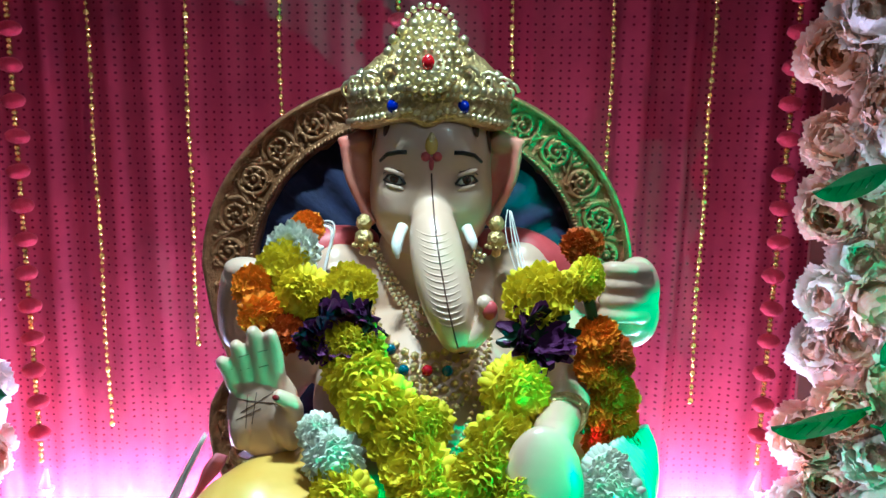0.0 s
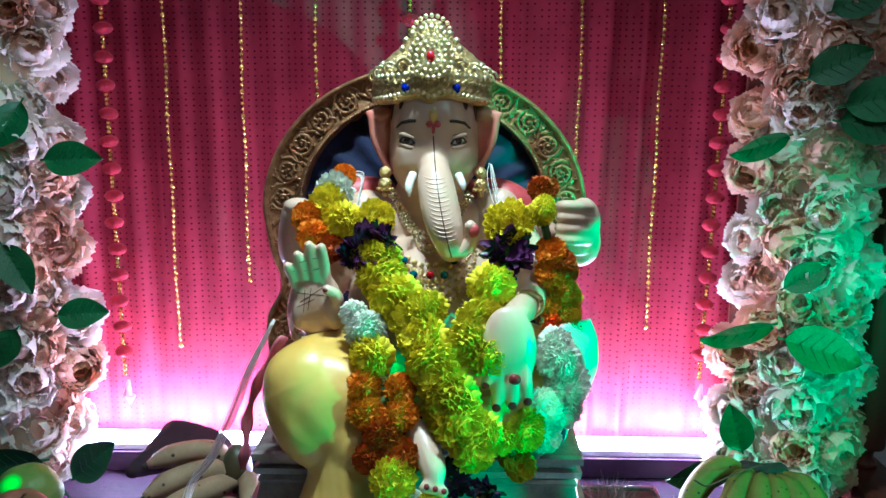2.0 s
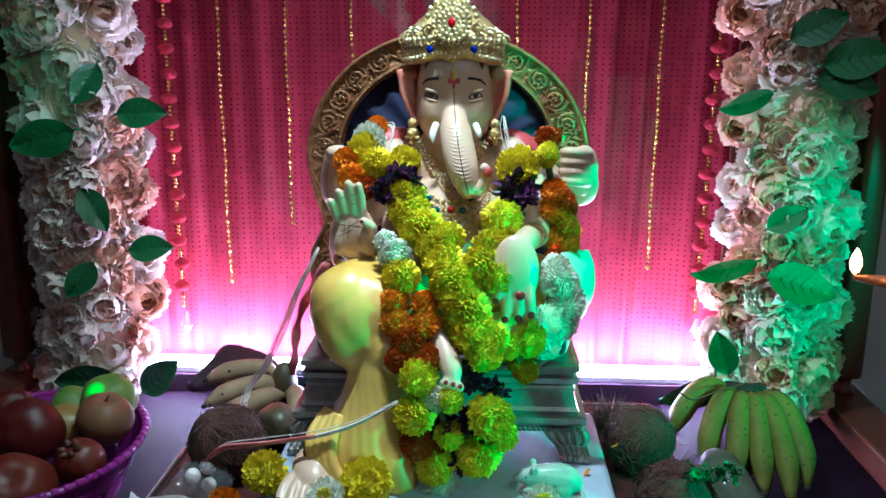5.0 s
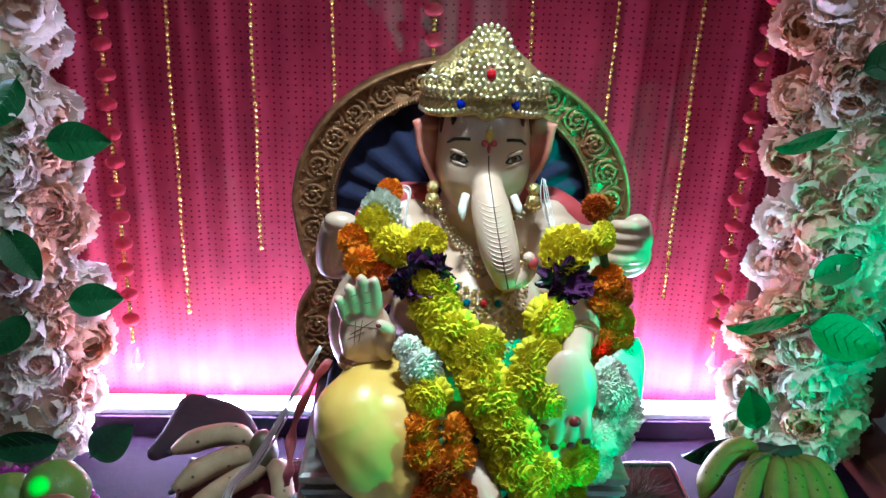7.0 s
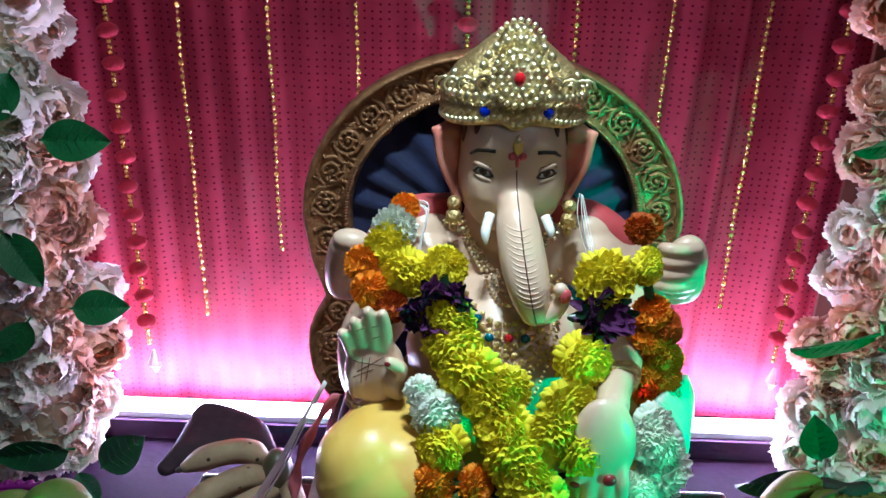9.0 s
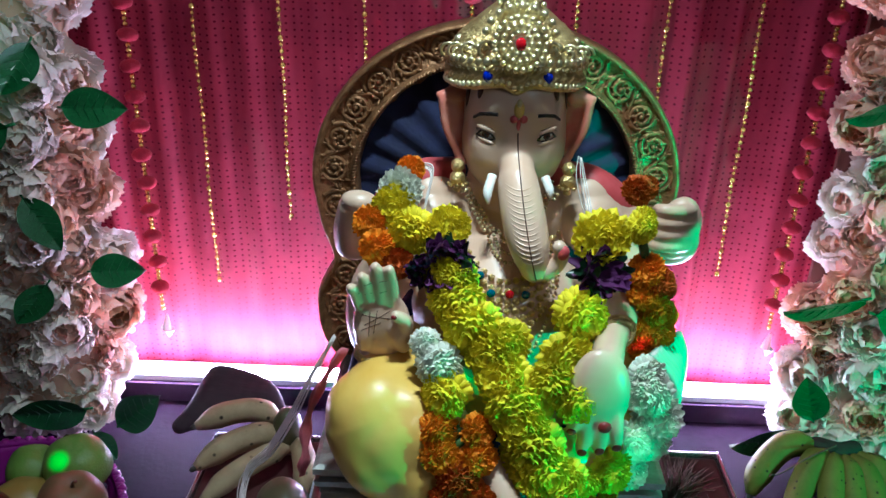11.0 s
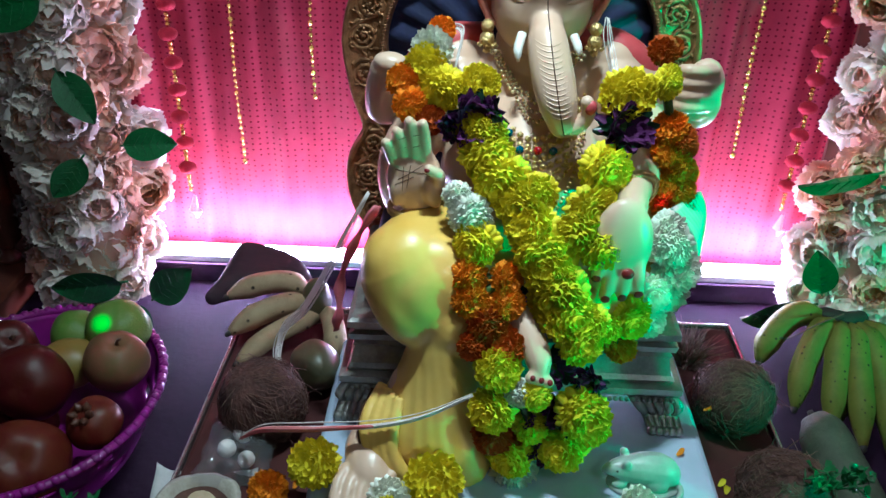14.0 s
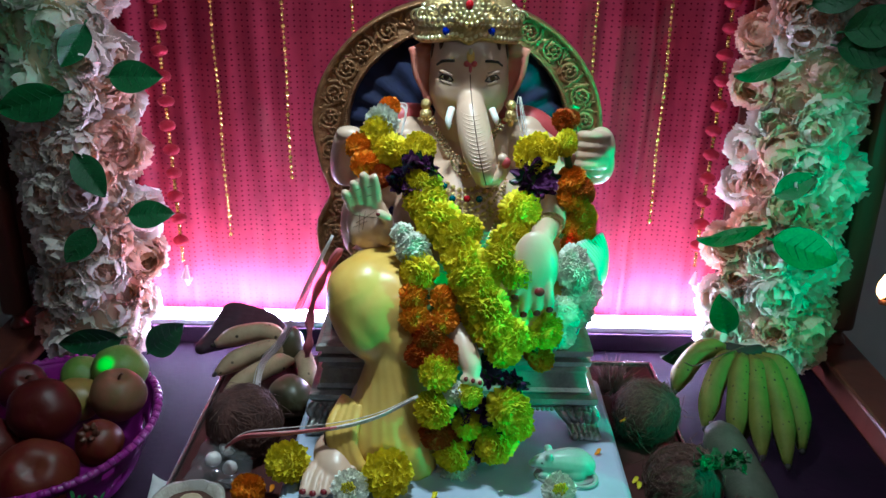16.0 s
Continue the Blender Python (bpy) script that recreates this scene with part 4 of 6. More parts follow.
# tilak and the painted line down the trunk
dab(-0.011, 0.789, 0.0068, 0.0105, "dhoti", 0.003)
dab(-0.011, 0.796, 0.0035, 0.0060, "bright", 0.005)
dab(-0.017, 0.777, 0.0052, 0.0052, "shawl", 0.004)
dab(-0.005, 0.777, 0.0052, 0.0052, "shawl", 0.004)
dab(-0.011, 0.770, 0.0028, 0.0075, "shawl", 0.003)
line([(-0.011 + 0.028 * ((0.76 - z) / 0.16) ** 1.5, z) for z in np.linspace(0.760, 0.598, 40)], 0.0009, "dark")
for k in range(15):
    z = 0.704 - 0.0058 * k
    c = -0.008 + 0.024 * (0.704 - z) / 0.11
    w = 0.0225 - 0.0003 * k
    tube(marks, [onto(c + w * u, z + 0.007 * u * u - 0.002, -0.0004)[0] for u in np.linspace(-1, 1, 9)], [0.0004, 0.0008, 0.0011, 0.0013, 0.0013, 0.0013, 0.0011, 0.0008, 0.0004], 5, K["skin"])
# palm lines, nails
for pts in (((-0.196, 0.548), (-0.170, 0.552), (-0.15, 0.545)), ((-0.192, 0.535), (-0.176, 0.548), (-0.160, 0.556)), ((-0.185, 0.553), (-0.187, 0.520)), ((-0.176, 0.556), (-0.181, 0.524)), ((-0.196, 0.528), (-0.172, 0.540))):
    line([(pts[0][0] + (pts[-1][0] - pts[0][0]) * u, pts[0][1] + (pts[-1][1] - pts[0][1]) * u) for u in np.linspace(0, 1, 6)], 0.00045, "dark")
for x, z in ((-0.202, 0.577), (-0.186, 0.592), (-0.168, 0.597), (-0.150, 0.588), (-0.186, 0.578), (-0.168, 0.581)):
    line([(x - 0.005, z), (x + 0.004, z + 0.002)], 0.00045, "dark")
dab(-0.154, 0.557, 0.004, 0.003, "nail", 0.002)
for x, z in ((0.079, 0.417), (0.100, 0.420), (0.120, 0.426), (0.064, 0.447)):
    dab(x, z, 0.0062, 0.0068, "nail", 0.003)
dab(0.102, 0.458, 0.0085, 0.0075, "nail", 0.005)
for k in range(3):
    dab(-0.010 + 0.011 * k, 0.337 - 0.003 * k, 0.0038, 0.0042, "nail", 0.003)
for k in range(5):
    x = -0.262 + 0.0165 * k
    ball(marks, (x, 0.5625 + 0.004 * abs(k - 1), 0.163), (0.0056, 0.0052, 0.0035), 2, (42, 0, 0), K["nail"])
# tusks
tube(marks, smooth_path([(-0.040, 0.862, 0.705), (-0.045, 0.845, 0.690), (-0.044, 0.838, 0.676)], 4), [0.0062] * 5 + [0.0056, 0.005, 0.003, 0.002], 10, K["white"])
tube(marks, smooth_path([(0.026, 0.862, 0.705), (0.032, 0.850, 0.692), (0.033, 0.846, 0.684)], 4), [0.0058] * 5 + [0.0050, 0.004, 0.003, 0.002], 10, K["white"])
join(idol, skin, 0)
# curled tip of the trunk
bm = bmesh.new()
chain(bm, [(0.016, 0.806, 0.604, 0.0170), (0.031, 0.802, 0.604, 0.0120), (0.043, 0.800, 0.616, 0.0105), (0.047, 0.798, 0.630, 0.0098), (0.043, 0.795, 0.641, 0.0090)], 8)
join(idol, fuse(bm, 0.0022, 4), 0)
ball(marks, (0.048, 0.790, 0.635), (0.0075, 0.005, 0.010), 2, (0, 10, 0), K["shawl"])
me = bpy.data.meshes.new("tmp")
marks.to_mesh(me)
marks.free()
idol.from_mesh(me)
bpy.data.meshes.remove(me)

# ears
for sx in (-1, 1):
    bm = bmesh.new()
    ball(bm, (-0.012 + sx * 0.075, 0.938, 0.752), (0.020, 0.006, 0.048), 3, (0, sx * 16, -sx * 18))
    ball(bm, (-0.012 + sx * 0.069, 0.945, 0.788), (0.026, 0.006, 0.016), 3, (0, 0, -sx * 18))
    chain(bm, [(-0.012 + sx * 0.074, 0.935, 0.790, 0.012), (-0.012 + sx * 0.092, 0.930, 0.788, 0.008), (-0.012 + sx * 0.101, 0.928, 0.790, 0.004)], 6)
    chain(bm, [(-0.012 + sx * 0.095, 0.926, 0.783, 0.006), (-0.012 + sx * 0.090, 0.925, 0.75, 0.006), (-0.012 + sx * 0.074, 0.925, 0.715, 0.006), (-0.012 + sx * 0.066, 0.92, 0.702, 0.007)], 8)
    join(idol, fuse(bm, 0.003, 8), K["pink"])
    e = bmesh.new()
    x = -0.012 + sx * 0.072
    ball(e, (x, 0.905, 0.702), (0.009, 0.009, 0.010), 2)
    ball(e, (x, 0.903, 0.685), (0.0105, 0.0105, 0.012), 2)
    for k in range(8):
        ball(e, (x + 0.011 * math.cos(k * 0.785), 0.903 + 0.011 * math.sin(k * 0.785), 0.678), 0.003, 1)
    ball(e, (x, 0.903, 0.671), 0.006, 1)
    join(idol, e, K["gold"])

# draped legs
bm = bmesh.new()
ball(bm, (-0.02, 0.93, 0.385), (0.19, 0.13, 0.075), 3)
chain(bm, [(-0.09, 0.91, 0.41, 0.070), (-0.135, 0.82, 0.428, 0.064), (-0.174, 0.745, 0.430, 0.060)])
chain(bm, [(-0.182, 0.740, 0.428, 0.058), (-0.178, 0.728, 0.392, 0.054), (-0.160, 0.718, 0.362, 0.046), (-0.120, 0.712, 0.352, 0.040)])
chain(bm, [(-0.185, 0.745, 0.440, 0.046), (-0.130, 0.735, 0.425, 0.050), (-0.095, 0.725, 0.395, 0.048)])
chain(bm, [(-0.100, 0.735, 0.40, 0.050), (-0.095, 0.722, 0.355, 0.044)])
ball(bm, (-0.150, 0.728, 0.398), (0.080, 0.058, 0.072), 3, (0, -18, 0))
ball(bm, (-0.120, 0.715, 0.350), (0.062, 0.048, 0.048), 3)
# cloth that widens from below the knee to the hem
SZ = [0.146, 0.175, 0.215, 0.240, 0.268, 0.305, 0.345, 0.385]
SL = [-0.205, -0.220, -0.217, -0.204, -0.191, -0.177, -0.170, -0.172]
SR = [-0.040, -0.046, -0.056, -0.064, -0.072, -0.083, -0.092, -0.090]
SF = [0.612, 0.619, 0.632, 0.640, 0.649, 0.659, 0.668, 0.672]
rings = []
for z in np.linspace(0.146, 0.385, 40):
    l, r, f = (float(np.interp(z, SZ, t)) for t in (SL, SR, SF))
    rings.append([bm.verts.new(((l + r) / 2 + (r - l) / 2 * math.cos(a), (f + 0.78) / 2 + (0.78 - f) / 2 * math.sin(a), float(z))) for a in np.linspace(0, 2 * math.pi, 64, endpoint=False)])
for p, q in zip(rings, rings[1:]):
    for k in range(64):
        bm.faces.new((p[k], p[(k + 1) % 64], q[(k + 1) % 64], q[k]))
bm.faces.new(list(reversed(rings[0])))
bm.faces.new(rings[-1])
chain(bm, [(0.05, 0.92, 0.40, 0.085), (0.13, 0.86, 0.41, 0.070), (0.170, 0.815, 0.410, 0.052)])
chain(bm, [(0.168, 0.815, 0.405, 0.050), (0.11, 0.755, 0.380, 0.038), (0.05, 0.715, 0.385, 0.032), (0.01, 0.705, 0.390, 0.026)])
legs = fuse(bm, 0.0030, 26)
legs.normal_update()
for v in legs.verts:
    x, y, z = v.co
    if x < 0.0 and y < 0.80:
        g = max(0.0, min(1.0, (0.37 - z) / 0.2))
        fan = math.atan2(x + 0.150, 0.46 - z)
        soft = noise.noise(v.co * 8)
        v.co += v.normal * g * (0.0046 * math.sin(34 * fan + 2.0 * soft) * max(0.0, min(1.0, (x + 0.135) / 0.04)) + 0.0008 * math.sin(75 * fan + 3 * soft))
        k = math.exp(-((z - 0.40) / 0.06) ** 2)
        fold = (x + 0.10) * 0.55 + (0.50 - z) * 0.83 + 0.05 * soft
        v.co += v.normal * k * (0.0016 * (1 - abs(math.sin(30 * fold))) ** 1.5 - 0.0022 * noise.noise(v.co * 26))
    else:
        v.co += v.normal * 0.002 * math.sin(120 * (z + 0.4 * x))
join(idol, legs, K["dhoti"])
# gathered hem over the foot
bm = bmesh.new()
for k in range(4):
    o = 0.0125 * k
    tube(bm, smooth_path([(-0.208 + o * 0.7, 0.705 - o * 0.9, 0.250 + o * 0.15), (-0.227 + o, 0.660 - o * 0.55, 0.226 - o * 0.1), (-0.222 + o, 0.640 - o * 0.42, 0.196 - o * 0.1), (-0.200 + o * 0.9, 0.627 - o * 0.3, 0.170 - o * 0.12), (-0.166 + o * 0.7, 0.616 - o * 0.15, 0.149)], 6), 0.0095, 10)
join(idol, fuse(bm, 0.0026, 3), K["dhoti"])
bm = bmesh.new()
tube(bm, smooth_path([(-0.222, 0.706, 0.240), (-0.235, 0.663, 0.219), (-0.229, 0.638, 0.190), (-0.206, 0.624, 0.164), (-0.172, 0.613, 0.148)], 6), 0.0045, 8)
join(idol, bm, K["dark"])

# shawl on the shoulders and the folded sash at the side
bm = bmesh.new()
for sx in (-1, 1):
    chain(bm, [(-0.018 + sx * 0.075, 0.985, 0.665, 0.022), (-0.018 + sx * 0.115, 0.965, 0.662, 0.026), (-0.018 + sx * 0.150, 0.962, 0.635, 0.028), (-0.018 + sx * 0.168, 0.975, 0.59, 0.026)])
join(idol, fuse(bm, 0.004, 6), K["shawl"])
bm = bmesh.new()
for k in range(9):
    a = k / 8
    tube(bm, smooth_path([(0.170 + 0.050 * a, 0.79 + 0.07 * a, 0.50 - 0.01 * a), (0.205 + 0.026 * a, 0.775 + 0.08 * a, 0.46), (0.200 + 0.030 * a, 0.77 + 0.08 * a, 0.41), (0.165 + 0.035 * a, 0.765 + 0.07 * a, 0.36), (0.14 + 0.045 * a, 0.765 + 0.06 * a, 0.315)], 6), 0.0062, 8)
join(idol, bm, K["sash"])

# crown
CX, CY = -0.015, 0.945
CROWN_NARROW = ([0.838, 0.868, 0.900, 0.920], [1.0, 0.86, 0.70, 0.66])
bm = bmesh.new()
CP = [(0.070, 0.800), (0.086, 0.803), (0.089, 0.812), (0.0875, 0.822), (0.089, 0.842), (0.082, 0.864), (0.066, 0.884), (0.046, 0.900), (0.026, 0.911), (0.008, 0.918), (0.001, 0.920)]
lathe(bm, [tuple(q) for q in smooth_path(CP, 7)], 168, (CX, CY, 0), 1.0, 0.92)
for v in bm.verts:
    a, z = math.atan2(v.co.x - CX, CY - v.co.y), v.co.z
    rel = 0.0
    if 0.806 < z < 0.880:
        band = 0.5 + 0.5 * math.cos((z - 0.806) * 2 * math.pi / 0.0148)
        rel = 0.0016 * band + 0.0017 * math.sin(42 * a + (1 if int((z - 0.806) / 0.0148) % 2 else -1) * 420 * z)
    elif z >= 0.880:
        rel = 0.0015 * abs(math.sin(14 * a)) - 0.001
    k = 1 + rel / 0.08
    v.co.x, v.co.y = CX + (v.co.x - CX) * k * float(np.interp(z, *CROWN_NARROW)), CY + (v.co.y - CY) * k
for v in bm.verts:
    front = max(0.0, -(v.co.y - CY) / 0.09)
    dx = (v.co.x - CX) / 0.09
    if v.co.z < 0.83:
        v.co.z += front * (0.020 * (1 - abs(dx)) - 0.014 * math.exp(-(dx / 0.14) ** 2))
join(idol, bm, K["gold"])


def crown_at(a, z):
    w = float(np.interp(z, *CROWN_NARROW))
    r = float(np.interp(z, [p[1] for p in CP[1:]], [p[0] for p in CP[1:]]))
    return Vector((CX + w * r * math.sin(a), CY - 0.92 * r * math.cos(a), z))


orn, gemr, gemb = bmesh.new(), bmesh.new(), bmesh.new()
for a in np.linspace(-1.5, 1.5, 36):
    lift = math.cos(a) * (0.020 * (1 - abs(math.sin(a))) - 0.014 * math.exp(-(math.sin(a) / 0.14) ** 2))
    ball(orn, crown_at(a, 0.810 + lift), 0.0045, 1)
    ball(orn, crown_at(a, 0.832 + 0.5 * lift), 0.0030, 1)
for a in np.linspace(-1.1, 1.1, 18):
    ball(orn, crown_at(a, 0.868 - 0.012 * abs(a)), 0.0046, 1)
    ball(orn, crown_at(a, 0.848 - 0.006 * abs(a)), (0.006, 0.004, 0.006), 1)
for sx in (-1, 1):
    for k in range(4):
        c = crown_at(sx * (0.55 + 0.32 * k), 0.858 - 0.005 * k)
        tube(orn, [(c.x + 0.012 * (1 - j / 16) * math.cos(j * 0.7), c.y - 0.003, c.z + 0.012 * (1 - j / 16) * math.sin(j * 0.7)) for j in range(15)], 0.0022, 5)
    ball(gemb, crown_at(sx * 0.42, 0.828), (0.0068, 0.005, 0.0082), 2)
    ball(orn, crown_at(sx * 1.35, 0.860), 0.007, 1)


def medallion(c, r, rings, tilt):
    m = Matrix.Translation(c) @ pose(0, 0, 0, tilt, 0, 0)
    k = len(orn.verts)
    ball(orn, (0, 0.002, 0), (r * 0.9, 0.006, r * 0.9), 3)
    for n, q, b in rings:
        for i in range(n):
            a = 2 * math.pi * i / n
            ball(orn, (q * math.cos(a), -0.005 - 0.15 * (r - q), q * math.sin(a)), b, 1)
    orn.verts.ensure_lookup_table()
    for v in orn.verts[k:]:
        v.co = m @ v.co


medallion(Vector((CX, 0.857, 0.870)), 0.031, ((22, 0.030, 0.0042), (16, 0.021, 0.0042), (10, 0.0125, 0.0035)), -14)
medallion(Vector((CX, 0.884, 0.902)), 0.028, ((20, 0.027, 0.0040), (14, 0.018, 0.0042), (8, 0.0095, 0.0036), (1, 0.0, 0.005)), -18)
for k in range(9):
    a = math.pi * (0.06 + 0.88 * k / 8)
    ball(orn, (CX + 0.041 * math.cos(a), 0.868, 0.875 + 0.036 * math.sin(a)), (0.006, 0.005, 0.006), 1)
ball(gemr, (CX, 0.850, 0.871), (0.0068, 0.006, 0.0085), 2)
join(idol, orn, K["bright"])
join(idol, gemr, K["redgem"])
join(idol, gemb, K["bluegem"])
# armlet, bangles, anklet
bm = bmesh.new()
for c, r, turn in (((0.116, 0.775, 0.531), 0.027, (80, -10, 15)), ((0.118, 0.785, 0.531), 0.028, (80, -10, 15)), ((-0.172, 0.795, 0.486), 0.034, (10, 0, 0)), ((-0.172, 0.797, 0.480), 0.035, (10, 0, 0))):
    m = Matrix.Translation(c) @ pose(0, 0, 0, *turn)
    tube(bm, [m @ Vector((r * math.cos(a), 0.7 * r * math.sin(a), 0)) for a in np.linspace(0, 2 * math.pi, 28)], 0.0036, 6)
join(idol, bm, K["gold"])
statue = part("idol", idol, SLOTS)
tagged(statue, "painted seated elephant-headed idol with gold crown and yellow dhoti", "statue")

# ---- necklaces ----
neck = thing("necklace", "layered gold and pearl necklaces with coloured stones on the idol's chest", "necklace", -0.015, 0.86, 0.56)
NC = Vector((-0.015, 0.86, 0.56))


def strand(name, half, top, low, r, gap, mat):
    bm = bmesh.new()
    pts = []
    for u in np.linspace(-1, 1, 120):
        p, n = onto(-0.015 + half * u, low + (top - low) * abs(u) ** 1.7, r * 0.6 + 0.004, chest)
        pts.append(p)
    last = None
    for p in pts:
        if last is None or (p - last).length >= gap:
            ball(bm, p - NC, r, 1)
            last = p
    part(name, bm, mat, neck)


for i, (half, top, low) in enumerate(((0.052, 0.672, 0.604), (0.057, 0.670, 0.597), (0.062, 0.668, 0.590))):
    strand("pearl_strand", half, top, low, 0.0030, 0.0058, "pearl")
for half, top, low in ((0.070, 0.61, 0.562), (0.075, 0.60, 0.552), (0.060, 0.575, 0.53), (0.048, 0.55, 0.512), (0.066, 0.585, 0.455)):
    strand("gold_strand", half, top, low, 0.0030, 0.0060, "gold")
bm = bmesh.new()
for z, w in ((0.575, 6), (0.566, 6), (0.556, 5), (0.546, 4), (0.536, 4), (0.526, 3), (0.516, 2), (0.506, 1)):
    for k in range(-w, w + 1):
        p, n = onto(-0.015 + 0.0098 * k, z + 0.0012 * k * k * 0.6, 0.006, chest)
        ball(bm, p - NC, (0.0052, 0.0035, 0.0052), 1)
part("filigree", bm, "gold", neck, "gold filigree plate")
for x, z, k in ((-0.048, 0.577, "greengem"), (0.018, 0.577, "greengem"), (-0.013, 0.562, "redgem"), (-0.035, 0.562, "greengem"), (0.006, 0.562, "greengem")):
    p, n = onto(x, z, 0.011, chest)
    bm = bmesh.new()
    ball(bm, p - NC, (0.0062, 0.005, 0.0062), 2)
    part("stone", bm, k, neck, "coloured glass stone")

# ---- flowers ----


def petal(bm, base, out, up, length, width, curl, ruffle, rnd, nu=3, nv=3, index=0, fringe=0.0):
    """A petal from base along out, bending towards up."""
    side = out.cross(up).normalized()
    grid = []
    ph = rnd.uniform(0, 6)
    for i in range(nu + 1):
        u = i / nu
        w = width * (0.35 + 0.65 * math.sin(min(1, u * 1.15) * math.pi / 2)) * (1.0 if u < 0.99 else 0.78)
        row = []
        for j in range(nv + 1):
            v = 2 * j / nv - 1
            p = base + out * (length * u * (1 - 0.30 * v * v * u) * math.cos(curl * u)) + up * (length * u * math.sin(curl * u) + 0.35 * width * v * v * u) + side * (w * v)
            p += up * (ruffle * u * math.sin(2.7 * v + ph)) + out * (ruffle * 0.8 * u ** 3 * math.sin(8.5 * v + ph * 2))
            if fringe and i == nu:
                p += out * length * fringe * ((j % 2) - 0.5 + rnd.uniform(-0.3, 0.3))
            row.append(bm.verts.new(p))
        grid.append(row)
    for i in range(nu):
        for j in range(nv):
            bm.faces.new((grid[i][j], grid[i][j + 1], grid[i + 1][j + 1], grid[i + 1][j])).material_index = index


def bloom_mesh(seed, n, length, width, curl, ruffle, spread):
    """Round double bloom of radius 1, facing -y: petals in a spiral that lean outwards and cup at the tips."""
    rnd = random.Random(seed)
    bm = bmesh.new()
    ball(bm, (0, 0, 0), 0.66, 3)
    front = Vector((0, -1, 0))
    for k in range(n):
        h = 1 - 1.72 * (k + 0.5) / n
        a = k * 2.39996
        r = math.sqrt(1 - h * h)
        d = (Vector((r * math.cos(a), -h, r * math.sin(a))) + Vector([rnd.gauss(0, 0.06) for _ in range(3)])).normalized()
        t = d - front * d.dot(front)
        t = t.normalized() if t.length > 0.05 else d.orthogonal().normalized()
        out = (t * spread + d * rnd.uniform(0.45, 0.75)).normalized()
        up = (d - out * d.dot(out)).normalized()
        petal(bm, d * 0.62 - t * 0.10, out, up, length * rnd.uniform(0.85, 1.12) * (0.72 + 0.28 * r), width * rnd.uniform(0.85, 1.2), curl * rnd.uniform(0.6, 1.3), ruffle, rnd, 3, 4)
    for v in bm.verts:
        v.co.y *= 0.84
    return bm


def marigold_mesh(seed):
    return bloom_mesh(seed, 200, 0.47, 0.165, 0.35, 0.055, 0.80)


def chrysanthemum_mesh(seed):
    return bloom_mesh(seed, 165, 0.50, 0.150, 0.55, 0.018, 0.90)


def frill_mesh(seed):
    """Flat frilled disc of dark leaves and purple petals, radius 1."""
    rnd = random.Random(seed)
    bm = bmesh.new()
    for k in range(90):
        a = rnd.uniform(0, 2 * math.pi)
        d = Vector((math.cos(a), rnd.uniform(-0.7, 0.25), math.sin(a))).normalized()
        petal(bm, d * 0.12, d, Vector((0, -1, 0)), rnd.uniform(0.55, 1.0), 0.20, rnd.uniform(-0.3, 0.8), 0.10, rnd, 3, 3, index=1 if k % 3 == 0 else 0)
    return bm


COLOUR = {"Y": ("yellow", "yellow marigold"), "O": ("orange", "orange marigold"), "R": ("rust", "rust-coloured marigold"), "W": ("ivory", "ivory white chrysanthemum"), "P": (("purple", "foil"), "purple petals with dark leaves")}
blooms = {}
rf = random.Random(11)


def bloom(parent, x, y, z, r, c, face=None):
    """A flower of the garland, under its thing; face: the way that it looks."""
    o = parent.location
    f = Vector(face or (rf.uniform(-0.5, 0.5), -1, rf.uniform(-0.15, 0.6))).normalized()
    m = Matrix.Translation(Vector((x, y, z)) - o) @ f.to_track_quat("-Y", "Z").to_matrix().to_4x4() @ pose(0, 0, 0, 0, rf.uniform(0, 360), 0) @ Matrix.Scale(r, 4)
    if c in "YW":
        m = m @ Matrix.Scale(1.12, 4)
    key = (c, rf.randrange(3))
    mat, label = COLOUR[c]
    if key not in blooms:
        bm = frill_mesh(90 + key[1]) if c == "P" else (chrysanthemum_mesh if c in "YW" else marigold_mesh)(20 + key[1])
        blooms[key] = part("leaf_frill" if c == "P" else "flower", bm, mat, parent, label, at=m)
        return blooms[key]
    ob = again(blooms[key], m, parent)
    ob["label"] = label
    return ob


# blooms of each garland: place, radius, colour
SHOULDER = [
    (-0.144, 0.897, 0.697, 0.020, 'O'),
    (-0.156, 0.875, 0.677, 0.028, 'W'),
    (-0.163, 0.858, 0.661, 0.028, 'Y'),
    (-0.137, 0.834, 0.638, 0.029, 'Y'),
    (-0.092, 0.839, 0.644, 0.027, 'Y'),
    (-0.192, 0.840, 0.645, 0.024, 'O'),
    (-0.180, 0.822, 0.619, 0.026, 'O'),
    (-0.154, 0.812, 0.603, 0.022, 'R'),
    (-0.104, 0.810, 0.608, 0.039, 'P'),
    (-0.076, 0.813, 0.614, 0.029, 'P'),
    (-0.125, 0.802, 0.596, 0.024, 'P'),
]
ROPE = [
    (-0.089, 0.798, 0.587, 0.031, 'Y'),
    (-0.078, 0.781, 0.568, 0.035, 'Y'),
    (-0.059, 0.761, 0.547, 0.036, 'Y'),
    (-0.032, 0.737, 0.522, 0.033, 'Y'),
    (-0.019, 0.719, 0.502, 0.033, 'Y'),
    (-0.008, 0.705, 0.477, 0.034, 'Y'),
    (0.006, 0.694, 0.455, 0.034, 'Y'),
    (0.021, 0.683, 0.430, 0.036, 'Y'),
    (0.033, 0.671, 0.401, 0.036, 'Y'),
    (0.047, 0.658, 0.373, 0.030, 'Y'),
]
